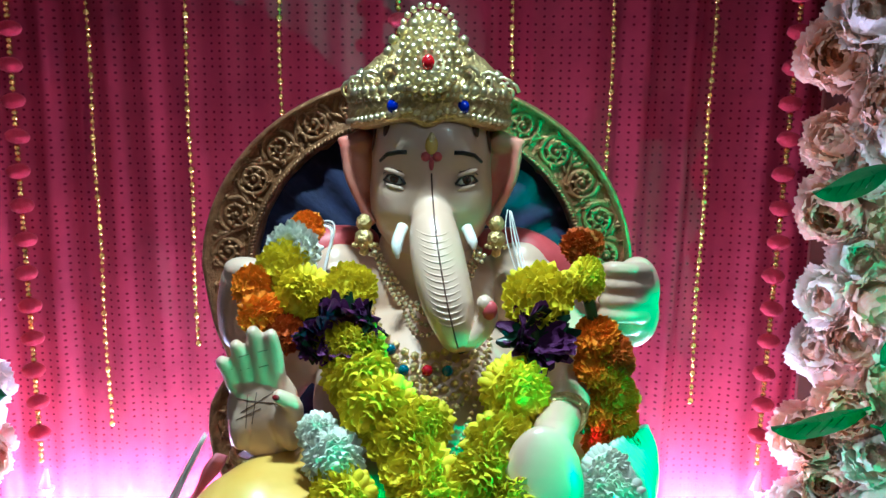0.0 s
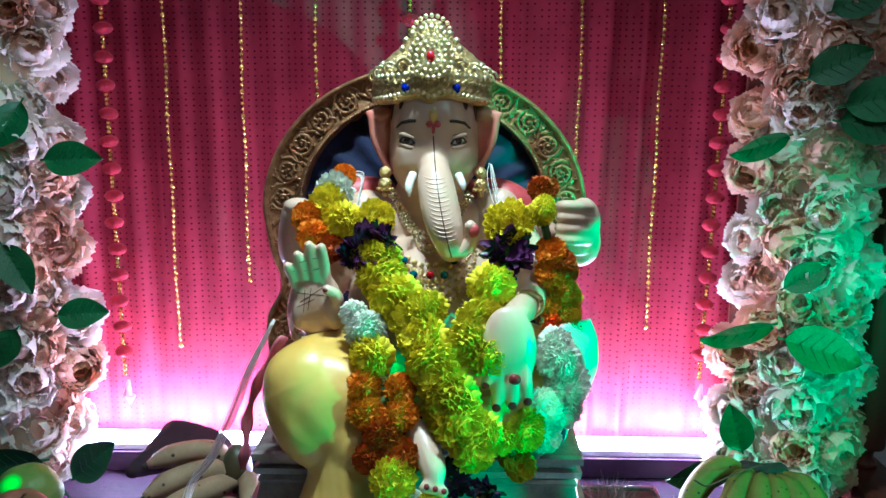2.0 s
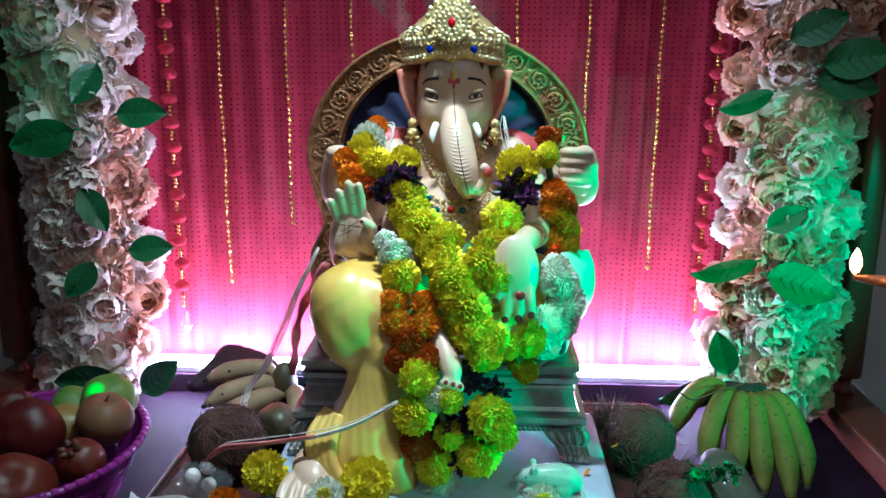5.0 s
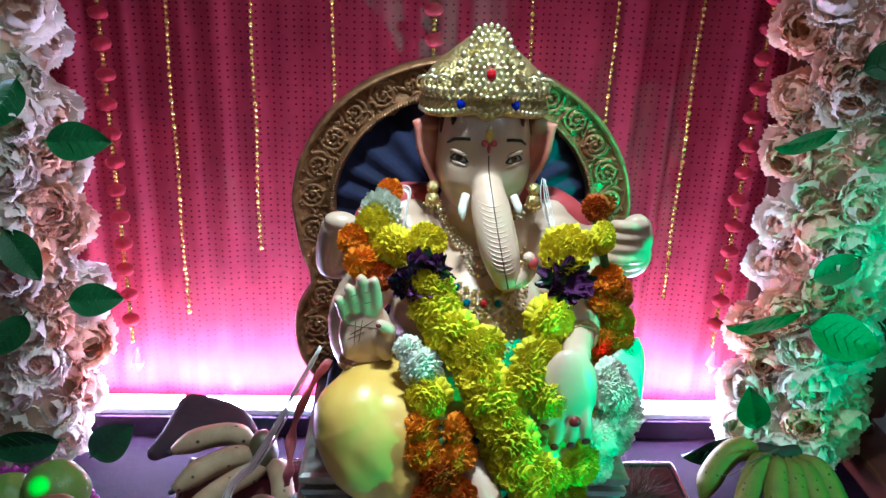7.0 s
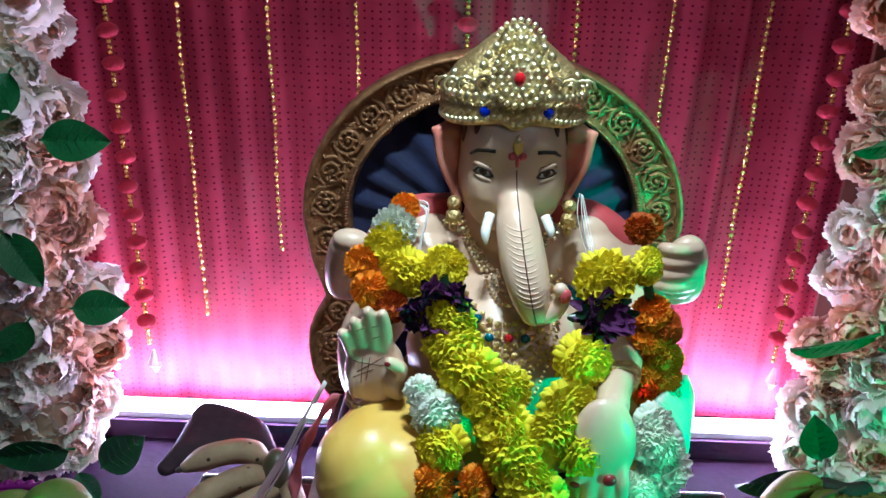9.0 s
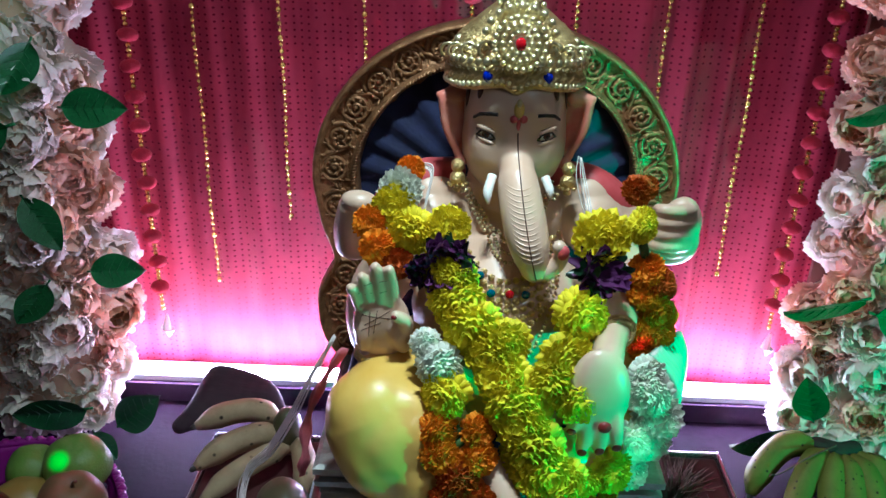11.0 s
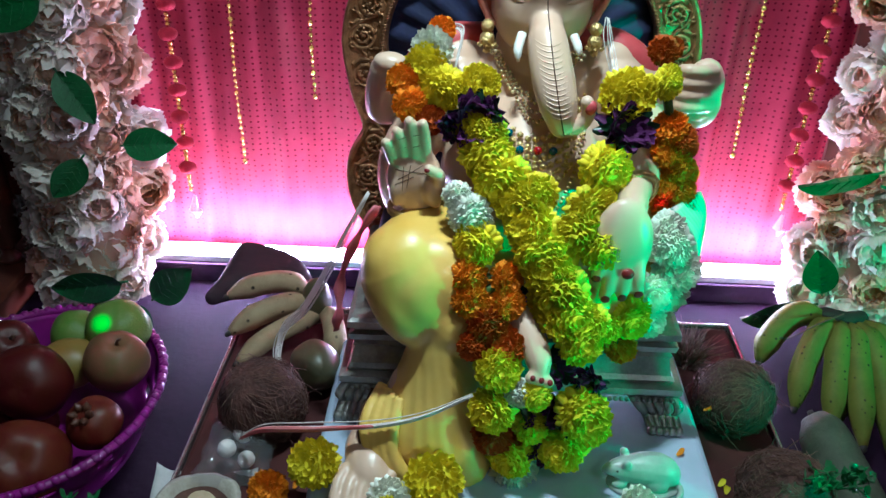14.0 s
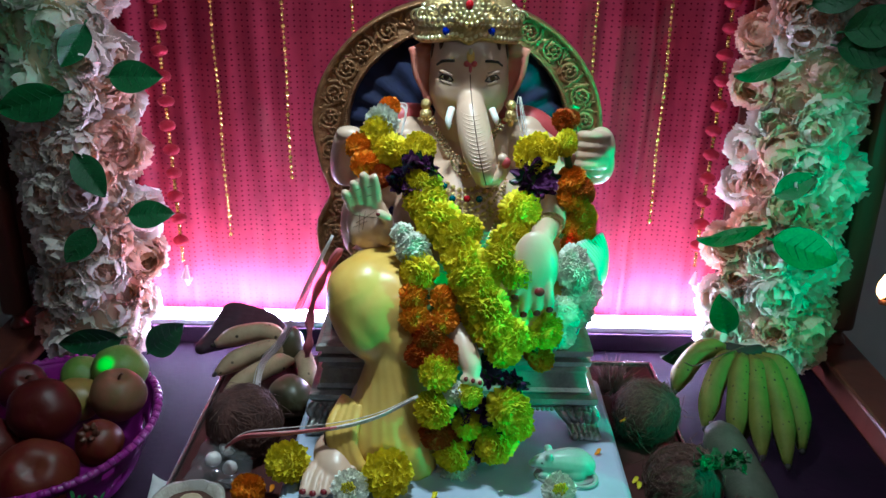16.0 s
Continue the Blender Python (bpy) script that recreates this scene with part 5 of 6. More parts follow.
SIDE = [
    (-0.114, 0.748, 0.525, 0.020, 'W'),
    (-0.097, 0.732, 0.508, 0.028, 'W'),
    (-0.087, 0.714, 0.479, 0.030, 'Y'),
    (-0.096, 0.696, 0.440, 0.027, 'O'),
    (-0.048, 0.695, 0.439, 0.024, 'O'),
    (-0.091, 0.683, 0.411, 0.028, 'O'),
    (-0.046, 0.683, 0.410, 0.026, 'O'),
    (-0.069, 0.671, 0.383, 0.030, 'R'),
    (-0.044, 0.660, 0.359, 0.029, 'R'),
    (-0.086, 0.659, 0.357, 0.023, 'R'),
]
TASSEL = [
    (-0.054, 0.642, 0.337, 0.030, 'Y'),
    (-0.058, 0.629, 0.280, 0.031, 'Y'),
    (-0.004, 0.628, 0.307, 0.021, 'Y'),
    (-0.055, 0.640, 0.227, 0.030, 'R'),
    (-0.027, 0.646, 0.186, 0.031, 'Y'),
    (-0.021, 0.650, 0.142, 0.032, 'W'),
    (0.058, 0.629, 0.281, 0.035, 'Y'),
    (0.041, 0.644, 0.207, 0.034, 'Y'),
    (0.069, 0.652, 0.316, 0.024, 'P'),
    (0.028, 0.652, 0.265, 0.024, 'P'),
    (0.048, 0.659, 0.230, 0.022, 'P'),
    (-0.026, 0.634, 0.305, 0.020, 'W'),
    (-0.005, 0.645, 0.240, 0.024, 'Y'),
    (0.074, 0.648, 0.243, 0.028, 'Y'),
    (0.012, 0.660, 0.195, 0.030, 'P'),
    (-0.020, 0.662, 0.262, 0.030, 'P'),
    (0.020, 0.662, 0.330, 0.030, 'P'),
    (-0.030, 0.660, 0.215, 0.027, 'R'),
]
RIGHT = [
    (0.100, 0.834, 0.638, 0.036, 'Y'),
    (0.094, 0.811, 0.601, 0.039, 'P'),
    (0.073, 0.774, 0.560, 0.033, 'Y'),
    (0.056, 0.735, 0.520, 0.033, 'Y'),
    (0.042, 0.718, 0.498, 0.032, 'Y'),
    (0.070, 0.707, 0.481, 0.029, 'Y'),
]
ARM = [
    (0.144, 0.825, 0.657, 0.020, 'Y'),
    (0.159, 0.825, 0.600, 0.025, 'O'),
    (0.174, 0.825, 0.584, 0.023, 'R'),
    (0.161, 0.825, 0.568, 0.026, 'O'),
    (0.178, 0.825, 0.544, 0.025, 'O'),
    (0.163, 0.825, 0.524, 0.025, 'O'),
    (0.184, 0.825, 0.511, 0.025, 'O'),
    (0.172, 0.825, 0.484, 0.024, 'O'),
    (0.190, 0.825, 0.477, 0.023, 'O'),
    (0.184, 0.825, 0.452, 0.026, 'Y'),
    (0.149, 0.890, 0.682, 0.022, 'R'),
]
HIP = [
    (0.166, 0.755, 0.463, 0.030, 'W'),
    (0.180, 0.755, 0.429, 0.032, 'W'),
    (0.173, 0.755, 0.393, 0.029, 'W'),
    (0.118, 0.705, 0.378, 0.026, 'Y'),
    (0.146, 0.735, 0.402, 0.026, 'W'),
    (0.146, 0.728, 0.362, 0.024, 'W'),
    (0.086, 0.700, 0.372, 0.024, 'Y'),
    (0.115, 0.720, 0.321, 0.024, 'O'),
    (0.104, 0.720, 0.334, 0.021, 'O'),
]


def garland(rows, label, more=0):
    g = thing("flower_garland", label, "garland", *rows[0][:3], group="garlands on the idol")
    for x, y, z, r, c in rows:
        bloom(g, x, y, z, r, c)
        for k in range(more):
            bloom(g, x + rf.uniform(-0.6, 0.6) * r, y + 0.4 * r, z + rf.uniform(-0.7, 0.7) * r, r * 0.8, c)
    for i in range(len(rows) - 1):
        a, b = Vector(rows[i][:3]), Vector(rows[i + 1][:3])
        if (a - b).length < 0.09:
            bm = bmesh.new()
            tube(bm, [a - g.location, b - g.location], 0.006, 6)
            part("string", bm, "stem", g)
    return g


garland(SHOULDER, "garland of yellow, orange and white flowers over the idol's shoulder")
garland(ROPE, "thick rope garland of yellow marigolds across the idol's lap", 1)
garland(SIDE, "garland of white, yellow and orange flowers hanging past the knee")
garland(TASSEL, "tassel of yellow, rust and white flowers between the idol's feet")
garland(RIGHT, "strand of yellow chrysanthemums with a purple frill on the chest")
garland(ARM, "strand of orange marigolds along the idol's arm", 1)
garland(HIP, "white and orange flowers of a garland beside the idol's knee", 1)

for x, y, z, r, c, lab in ((-0.131, 0.597, 0.178, 0.040, "Y", "loose yellow marigold on the white slab"), (-0.293, 0.618, 0.180, 0.034, "Y", "loose yellow marigold beside the idol's foot"),
                           (-0.188, 0.572, 0.166, 0.030, "W", "loose white chrysanthemum with yellow heart at the idol's toes"), (0.140, 0.585, 0.162, 0.027, "W", "loose pale yellow chrysanthemum before the mouse figure"),
                           (-0.365, 0.629, 0.115, 0.030, "O", "loose orange marigold beside the plastic pouch")):
    e = thing("loose_flower", lab, "flower", x, y, z, group="loose flowers")
    bloom(e, x, y, z, r, c, (rf.uniform(-0.2, 0.2), -0.75, 0.65))
    if c == "W":
        bm = bmesh.new()
        for k in range(26):
            a, q = k * 2.4, 0.0022 * math.sqrt(k)
            ball(bm, Vector((q * math.cos(a), -0.62 * r, 0.55 * r + q * math.sin(a))), 0.0026, 1)
        part("flower_heart", bm, "yellow", e, "yellow heart")


def peony_mesh(seed):
    rnd = random.Random(seed)
    bm = bmesh.new()
    y = Vector((0, -1, 0))
    for n, tilt, ln, wd, base, idx in ((8, -0.15, 0.98, 0.44, 0.05, 0), (10, 0.20, 0.95, 0.40, 0.08, 0), (10, 0.50, 0.86, 0.36, 0.12, 0), (9, 0.80, 0.74, 0.30, 0.16, 1), (8, 1.05, 0.62, 0.24, 0.14, 1), (9, 1.25, 0.54, 0.17, 0.12, 1)):
        for k in range(n):
            a = 2 * math.pi * (k + rnd.uniform(-0.3, 0.3)) / n
            t = tilt + rnd.uniform(-0.28, 0.28)
            rad = Vector((math.cos(a), 0, math.sin(a)))
            d = (rad * math.cos(t) + y * math.sin(t)).normalized()
            up = (y * math.cos(t) - rad * math.sin(t)).normalized()
            petal(bm, rad * base + y * 0.05, d, up, ln * rnd.uniform(0.85, 1.1), wd * rnd.uniform(1.0, 1.3), rnd.uniform(0.1, 0.9), 0.036, rnd, 5, 12, idx, 0.07)
    return bm


def leaf_mesh(seed):
    """Pointed leaf of length 1 along x, facing -y, with a folded midrib and a stalk."""
    rnd = random.Random(seed)
    bm = bmesh.new()
    rows = []
    for i in range(13):
        u = i / 12
        w = 0.29 * math.sin(math.pi * u ** 0.8) ** 0.8 + 0.004
        rows.append([bm.verts.new((u, -0.05 * abs(v) - 0.10 * math.sin(2.2 * u) + 0.012 * math.sin(9 * u + 4 * v) * abs(v), w * v)) for v in (-1, -0.6, -0.25, -0.03, 0.03, 0.25, 0.6, 1)])
    for a, b in zip(rows, rows[1:]):
        for j in range(7):
            bm.faces.new((a[j], a[j + 1], b[j + 1], b[j]))
    tube(bm, [(-0.07, 0.01, 0), (0, 0, 0), (0.5, -0.080, 0), (0.95, -0.085, 0)], [0.02, 0.018, 0.012, 0.004], 6)
    for k in range(5):
        u = 0.2 + 0.14 * k
        w = 0.24 * math.sin(math.pi * u ** 0.8) ** 0.8
        for s in (-1, 1):
            tube(bm, [(u, -0.004 - 0.10 * math.sin(2.2 * u), 0), (u + 0.12, -0.04 - 0.10 * math.sin(2.2 * (u + 0.12)), s * w * 0.85)], [0.008, 0.003], 4)
    return bm


peonies, cloth_leaves = {}, {}
rp = random.Random(7)


def column(label, cx0, cx1, leaves):
    """Flowers packed round a post-high column; leaves: x, z, length, turn."""
    t = thing("flower_column", label, "flower decoration", (cx0(0) + cx1(0)) / 2, 1.22, 0.06, group="flower columns")
    bm = bmesh.new()
    tube(bm, [((cx0(z) + cx1(z)) / 2 - t.location.x, 0.045, z - 0.06) for z in np.linspace(0.06, 1.6, 12)], 0.095, 12)
    part("backing", bm, "blush", t, "pale cloth backing")
    z, k = 0.085, 0
    while z < 1.30:
        n = 4
        for i in range(n):
            a, b = cx0(z) + 0.034, cx1(z) - 0.034
            u = (i + 0.5 * (k % 2)) / (n - 0.5)
            x = a + (b - a) * u + rp.uniform(-0.016, 0.016)
            y = 1.205 + 0.07 * (2 * u - 1) ** 2 + rp.uniform(-0.02, 0.02)
            r = rp.uniform(0.056, 0.072)
            f = Vector(((2 * u - 1) * 0.8 + rp.uniform(-0.3, 0.3), -1, rp.uniform(-0.35, 0.45))).normalized()
            m = Matrix.Translation(Vector((x, y, z + rp.uniform(-0.018, 0.018))) - t.location) @ f.to_track_quat("-Y", "Z").to_matrix().to_4x4() @ pose(0, 0, 0, 0, rp.uniform(0, 360), 0) @ Matrix.Scale(r, 4)
            key = rp.choice((0, 0, 1, 2, 3))
            if key not in peonies:
                peonies[key] = part("peony", peony_mesh(50 + key), ("rose", "blush") if key < 2 else (("blush", "core") if key < 3 else ("blush", "blush")), t, at=m)
            else:
                again(peonies[key], m, t)
        z += 0.058
        k += 1
    for x, z, ln, turn, tilt in leaves:
        m = Matrix.Translation(Vector((x, 1.145, z)) - t.location) @ pose(0, 0, 0, -tilt, turn, 0) @ Matrix.Scale(ln, 4)
        key = rp.randrange(2)
        if key not in cloth_leaves:
            cloth_leaves[key] = part("leaf", leaf_mesh(key), "leaf", t, "glossy green cloth leaf", at=m)
        else:
            again(cloth_leaves[key], m, t)
    return t


# turn: degrees by which a leaf points down from level
column("column of white and blush cloth peonies with green leaves", lambda z: -0.965, lambda z: -0.728,
       ((-0.714, 0.692, 0.110, 0, 18), (-0.806, 0.659, 0.140, 167, 12), (-0.747, 0.795, 0.100, 127, 30), (-0.807, 0.535, 0.105, 61, 25), (-0.713, 0.402, 0.102, -3, 30), (-0.793, 0.376, 0.100, 131, 20),
        (-0.764, 0.113, 0.138, 177, 10), (-0.708, 0.078, 0.121, -40, 15), (-0.760, 0.060, 0.07, 60, 30), (-0.90, 0.93, 0.10, 200, 15)))
column("dense column of white cloth peonies with large green leaves", lambda z: 0.570 + 0.012 * z, lambda z: 0.825,
       ((0.631, 0.847, 0.115, -24, 18), (0.698, 0.801, 0.135, -10, 12), (0.690, 0.775, 0.120, 12, 20), (0.608, 0.749, 0.110, 166, 40), (0.623, 0.472, 0.090, -30, 22), (0.609, 0.404, 0.138, 173, 40), (0.631, 0.376, 0.147, 19, 25),
        (0.573, 0.155, 0.105, -108, 15), (0.563, 0.127, 0.138, 170, 18), (0.66, 0.96, 0.10, -20, 15)))

# ---- left side: fruit basket ----
BX, BY = -0.790, 0.800
basket = thing("fruit_basket", "round magenta plastic basket with a beaded rim, full of fruit", "basket", BX, BY, 0.0)
bm = bmesh.new()
SN, RN = 84, 12
ring = []
for j in range(RN + 1):
    v = j / RN
    r = 0.150 + 0.055 * v ** 0.8
    ring.append([bm.verts.new((r * math.cos(2 * math.pi * k / SN), 1.12 * r * math.sin(2 * math.pi * k / SN), 0.004 + 0.118 * v)) for k in range(SN)])
for j in range(RN):
    for k in range(SN):
        if j in (4, 5, 8, 9) and (k + 2 * (j > 6)) % 6 in (0, 1) and not (j % 2 == 0 and k % 12 == 1):
            continue
        bm.faces.new((ring[j][k], ring[j][(k + 1) % SN], ring[j + 1][(k + 1) % SN], ring[j + 1][k]))
bm.faces.new(list(reversed(ring[0])))
body = part("basket_body", bm, "magenta", basket)
sol = body.modifiers.new("thickness", "SOLIDIFY")
sol.thickness = 0.004
bm = bmesh.new()
tube(bm, [(0.207 * math.cos(a), 1.12 * 0.207 * math.sin(a), 0.122) for a in np.linspace(0, 2 * math.pi, 90)], 0.0075, 8)
for k in range(70):
    a = 2 * math.pi * k / 70
    ball(bm, (0.209 * math.cos(a), 1.12 * 0.209 * math.sin(a), 0.125), (0.0085, 0.0085, 0.0085), 1)
part("basket_rim", bm, "magenta", basket, "beaded magenta rim")


def fruit(name, label, category, c, r, mat, squash=(1, 1, 0.93), turn=(0, 0, 0), dimple=0.12, calyx=None, group="fruit in the basket"):
    t = thing(name, label, category, *c, group=group)
    r *= 1.1
    bm = bmesh.new()
    bmesh.ops.create_uvsphere(bm, u_segments=36, v_segments=24, radius=1)
    for v in bm.verts:
        h = math.hypot(v.co.x, v.co.y)
        v.co.z -= math.copysign(dimple * math.exp(-(h / 0.28) ** 2), v.co.z)
        a = math.atan2(v.co.y, v.co.x)
        v.co *= 1 + 0.022 * math.sin(5 * a) * h + 0.03 * noise.noise(v.co * 1.6 + Vector(c) * 9)
    bmesh.ops.transform(bm, matrix=pose(0, 0, 0, *turn) @ Matrix.Diagonal((r * squash[0], r * squash[1], r * squash[2], 1)), verts=bm.verts)
    part("flesh", bm, mat, t)
    ax = pose(0, 0, 0, *turn)
    bm = bmesh.new()
    if calyx == "crown":
        for k in range(6):
            a = k * math.pi / 3
            tube(bm, [ax @ Vector((0.012 * math.cos(a), 0.012 * math.sin(a), r * 0.78)), ax @ Vector((0.013 * math.cos(a), 0.013 * math.sin(a), r * 0.98)), ax @ Vector((0.019 * math.cos(a), 0.019 * math.sin(a), r * 1.12))], [0.007, 0.006, 0.001], 6)
        part("calyx", bm, "dark", t, "dried crown of the pomegranate")
    elif calyx == "stalk":
        tube(bm, [ax @ Vector((0, 0, r * 0.76)), ax @ Vector((0.002, 0.001, r * 0.95)), ax @ Vector((0.006, 0.0, r * 1.04))], [0.003, 0.0022, 0.003], 6)
        part("stalk", bm, "dark", t, "short brown stalk")
    else:
        bm.free()
    return t


fruit("pomegranate", "dark red pomegranate on top of the basket", "fruit", (-0.772, 0.790, 0.152), 0.054, "pome", (1.08, 1, 0.92), (60, 20, 0), 0.08)
fruit("pomegranate", "small red pomegranate with its crown, in the basket", "fruit", (-0.652, 0.735, 0.125), 0.038, "apple", (1, 1, 0.95), (30, -10, 0), 0.06, "crown")
fruit("sweet_lime", "pale green sweet lime in the basket", "fruit", (-0.690, 0.945, 0.150), 0.046, "green", (1.08, 1, 0.95), (20, 10, 0), 0.08)
fruit("sweet_lime", "green sweet lime half hidden in the basket", "fruit", (-0.772, 0.955, 0.125), 0.040, "green", (1, 1, 0.95), (0, 30, 0), 0.08)
fruit("mango", "brown-green mango in the middle of the basket", "fruit", (-0.755, 0.880, 0.120), 0.042, "mango", (1.15, 1, 0.9), (0, 0, 30), 0.03)
fruit("apple", "pale pinkish apple with a deep stalk hollow, in the basket", "fruit", (-0.660, 0.855, 0.150), 0.046, "pale", (1.02, 1, 0.98), (8, 12, 0), 0.22, "stalk")
fruit("apple", "large red apple with a yellow streak in the basket", "fruit", (-0.738, 0.665, 0.102), 0.060, "apple", (1.1, 1, 0.95), (40, 0, 30), 0.2)
fruit("apple", "dark red apple at the edge of the basket", "fruit", (-0.862, 0.895, 0.135), 0.044, "pome", (1, 1, 0.95), (20, 30, 0), 0.2, "stalk")
fruit("pomegranate", "red pomegranate deep in the basket", "fruit", (-0.860, 0.740, 0.10), 0.055, "pome", (1, 1, 0.95), (20, 30, 0), 0.06)
fruit("apple", "red apple at the bottom of the basket", "fruit", (-0.810, 0.810, 0.05), 0.045, "apple", (1, 1, 0.95), (20, 30, 0), 0.2)

# ---- coconuts ----


def coconut(x, y, z, r, turn, label, seed, long=1.12):
    t = thing("coconut", label, "coconut", x, y, z, group="coconuts")
    rnd = random.Random(seed)
    ax = pose(0, 0, 0, *turn)
    bm = bmesh.new()
    bmesh.ops.create_uvsphere(bm, u_segments=40, v_segments=28, radius=1)
    for v in bm.verts:
        a = math.atan2(v.co.y, v.co.x)
        v.co *= 1 + 0.03 * math.cos(3 * a) * math.hypot(v.co.x, v.co.y) + 0.04 * noise.noise(v.co * 2.5 + Vector((seed, 0, 0)))
        v.co = ax @ Vector((v.co.x * r, v.co.y * r, v.co.z * r * long))
    part("shell", bm, "husk", t)
    bm = bmesh.new()
    for k in range(620):
        a, h = rnd.uniform(0, 2 * math.pi), rnd.uniform(-0.98, 0.96)
        q = []
        for s in range(5):
            hh = h - 0.14 * s
            if hh < -1.0:
                break
            rr = math.sqrt(max(0.0, 1 - hh * hh))
            lift = 1.012 + 0.012 * s + rnd.uniform(0, 0.03) + (0.10 * rnd.random() if rnd.random() < 0.12 else 0)
            aa = a + 0.10 * s * rnd.uniform(-1, 1)
            q.append(ax @ Vector((rr * math.cos(aa) * r * lift, rr * math.sin(aa) * r * lift, hh * r * long * lift)))
        if len(q) > 2:
            tube(bm, q, rnd.uniform(0.00035, 0.0008), 3, cap=False)
    for k in range(34):
        d = Vector((rnd.gauss(0, 1), rnd.gauss(0, 1), rnd.gauss(0, 1))).normalized()
        e = d.cross(Vector((rnd.gauss(0, 1), rnd.gauss(0, 1), rnd.gauss(0, 1)))).normalized()
        n = rnd.uniform(0.02, 0.06)
        tube(bm, smooth_path([d * r * 1.0, d * r * 1.12 + e * n * 0.4, d * r * rnd.uniform(1.10, 1.30) + e * n], 5), 0.0005, 3, cap=False)
    part("fibre", bm, "fibre", t, "loose dry fibres")
    return t


coconut(-0.402, 0.775, 0.150, 0.062, (30, -25, 0), "brown fibrous coconut on the stand beside the throne", 3)
coconut(0.330, 0.838, 0.145, 0.057, (-150, 30, 0), "brown fibrous coconut beside the throne", 5)
coconut(0.352, 0.640, 0.142, 0.058, (40, 40, 0), "dark hairy coconut at the front corner of the stand", 8)
coconut(0.480, 0.640, 0.050, 0.050, (70, 0, 60), "dark coconut lying low beside the gourd", 9)

# tuft of dry fibre
tuft = thing("dry_tuft", "grey-brown tuft of dry fibre on the stand", "dry tuft", 0.300, 1.0, 0.088)
rnd = random.Random(2)
bm = bmesh.new()
for k in range(170):
    a, e = rnd.uniform(0, 6.28), rnd.uniform(0.2, 1.4)
    d = Vector((math.cos(a) * math.cos(e), math.sin(a) * math.cos(e), math.sin(e)))
    n = rnd.uniform(0.05, 0.085)
    tube(bm, [(0.3 * d.x * n, 0.3 * d.y * n, 0.0), 0.6 * n * d, n * d + Vector((rnd.uniform(-0.012, 0.012), 0, rnd.uniform(-0.012, 0.006)))], [0.0012, 0.0009, 0.0004], 4)
part("fibre", bm, "fibre", tuft)

# ---- bananas ----


def banana(parent, pts, r, mat):
    q = smooth_path(pts, 7)
    n = len(q)
    bm = bmesh.new()
    o = parent.location
    rad = [r * (0.30 + 0.70 * min(1, 5 * i / n)) * (1 if i < n * 0.72 else max(0.20, 1 - ((i - n * 0.72) / (n * 0.28)) ** 1.3 * 0.84)) for i in range(n)]
    tube(bm, [Vector(p[:3]) - o for p in q], rad, 6)
    for v in bm.verts:
        v.co += Vector((noise.noise(v.co * 40), noise.noise(v.co * 40 + Vector((5, 0, 0))), 0)) * 0.0012
    b = part("banana", bm, mat, parent)
    bm = bmesh.new()
    e, d = Vector(q[-1][:3]) - o, (Vector(q[-1][:3]) - Vector(q[-3][:3])).normalized()
    tube(bm, [e - d * 0.002, e + d * 0.006, e + d * 0.010], [r * 0.27, r * 0.24, r * 0.12], 8)
    part("tip", bm, "bantip", b, "dried black tip")


bun = thing("banana_bunch", "bunch of pale yellow bananas lying on the stand beside the throne", "bananas", -0.37, 1.06, 0.088)
for pts in (((-0.385, 1.095, 0.140), (-0.430, 1.100, 0.158), (-0.485, 1.085, 0.158), (-0.532, 1.062, 0.146)), ((-0.375, 1.065, 0.135), (-0.420, 1.045, 0.146), (-0.468, 1.012, 0.142), (-0.508, 0.975, 0.128)),
            ((-0.365, 1.045, 0.122), (-0.400, 1.005, 0.132), (-0.443, 0.958, 0.127), (-0.480, 0.912, 0.112)), ((-0.350, 1.06, 0.115), (-0.335, 1.02, 0.135), (-0.322, 0.975, 0.130), (-0.318, 0.935, 0.115))):
    banana(bun, pts, 0.0215, "ripe")
bm = bmesh.new()
ball(bm, (0.0, 0.01, 0.05), (0.028, 0.03, 0.05), 2)
part("stem", bm, "papaya", bun)
brown = thing("plantain_flower", "dark purple-brown banana blossom lying behind the bananas", "banana blossom", -0.49, 1.16, 0.088)
bm = bmesh.new()
for k in range(5):
    chain(bm, [(-0.085 + 0.012 * k, -0.06 + 0.03 * k, 0.028, 0.016), (-0.045, -0.015 + 0.02 * k, 0.034 + 0.003 * k, 0.030), (0.04, 0.01 + 0.01 * k, 0.034, 0.026), (0.09, -0.01, 0.032, 0.014)], 4)
part("bract", fuse(bm, 0.006, 3), "blossom", brown)

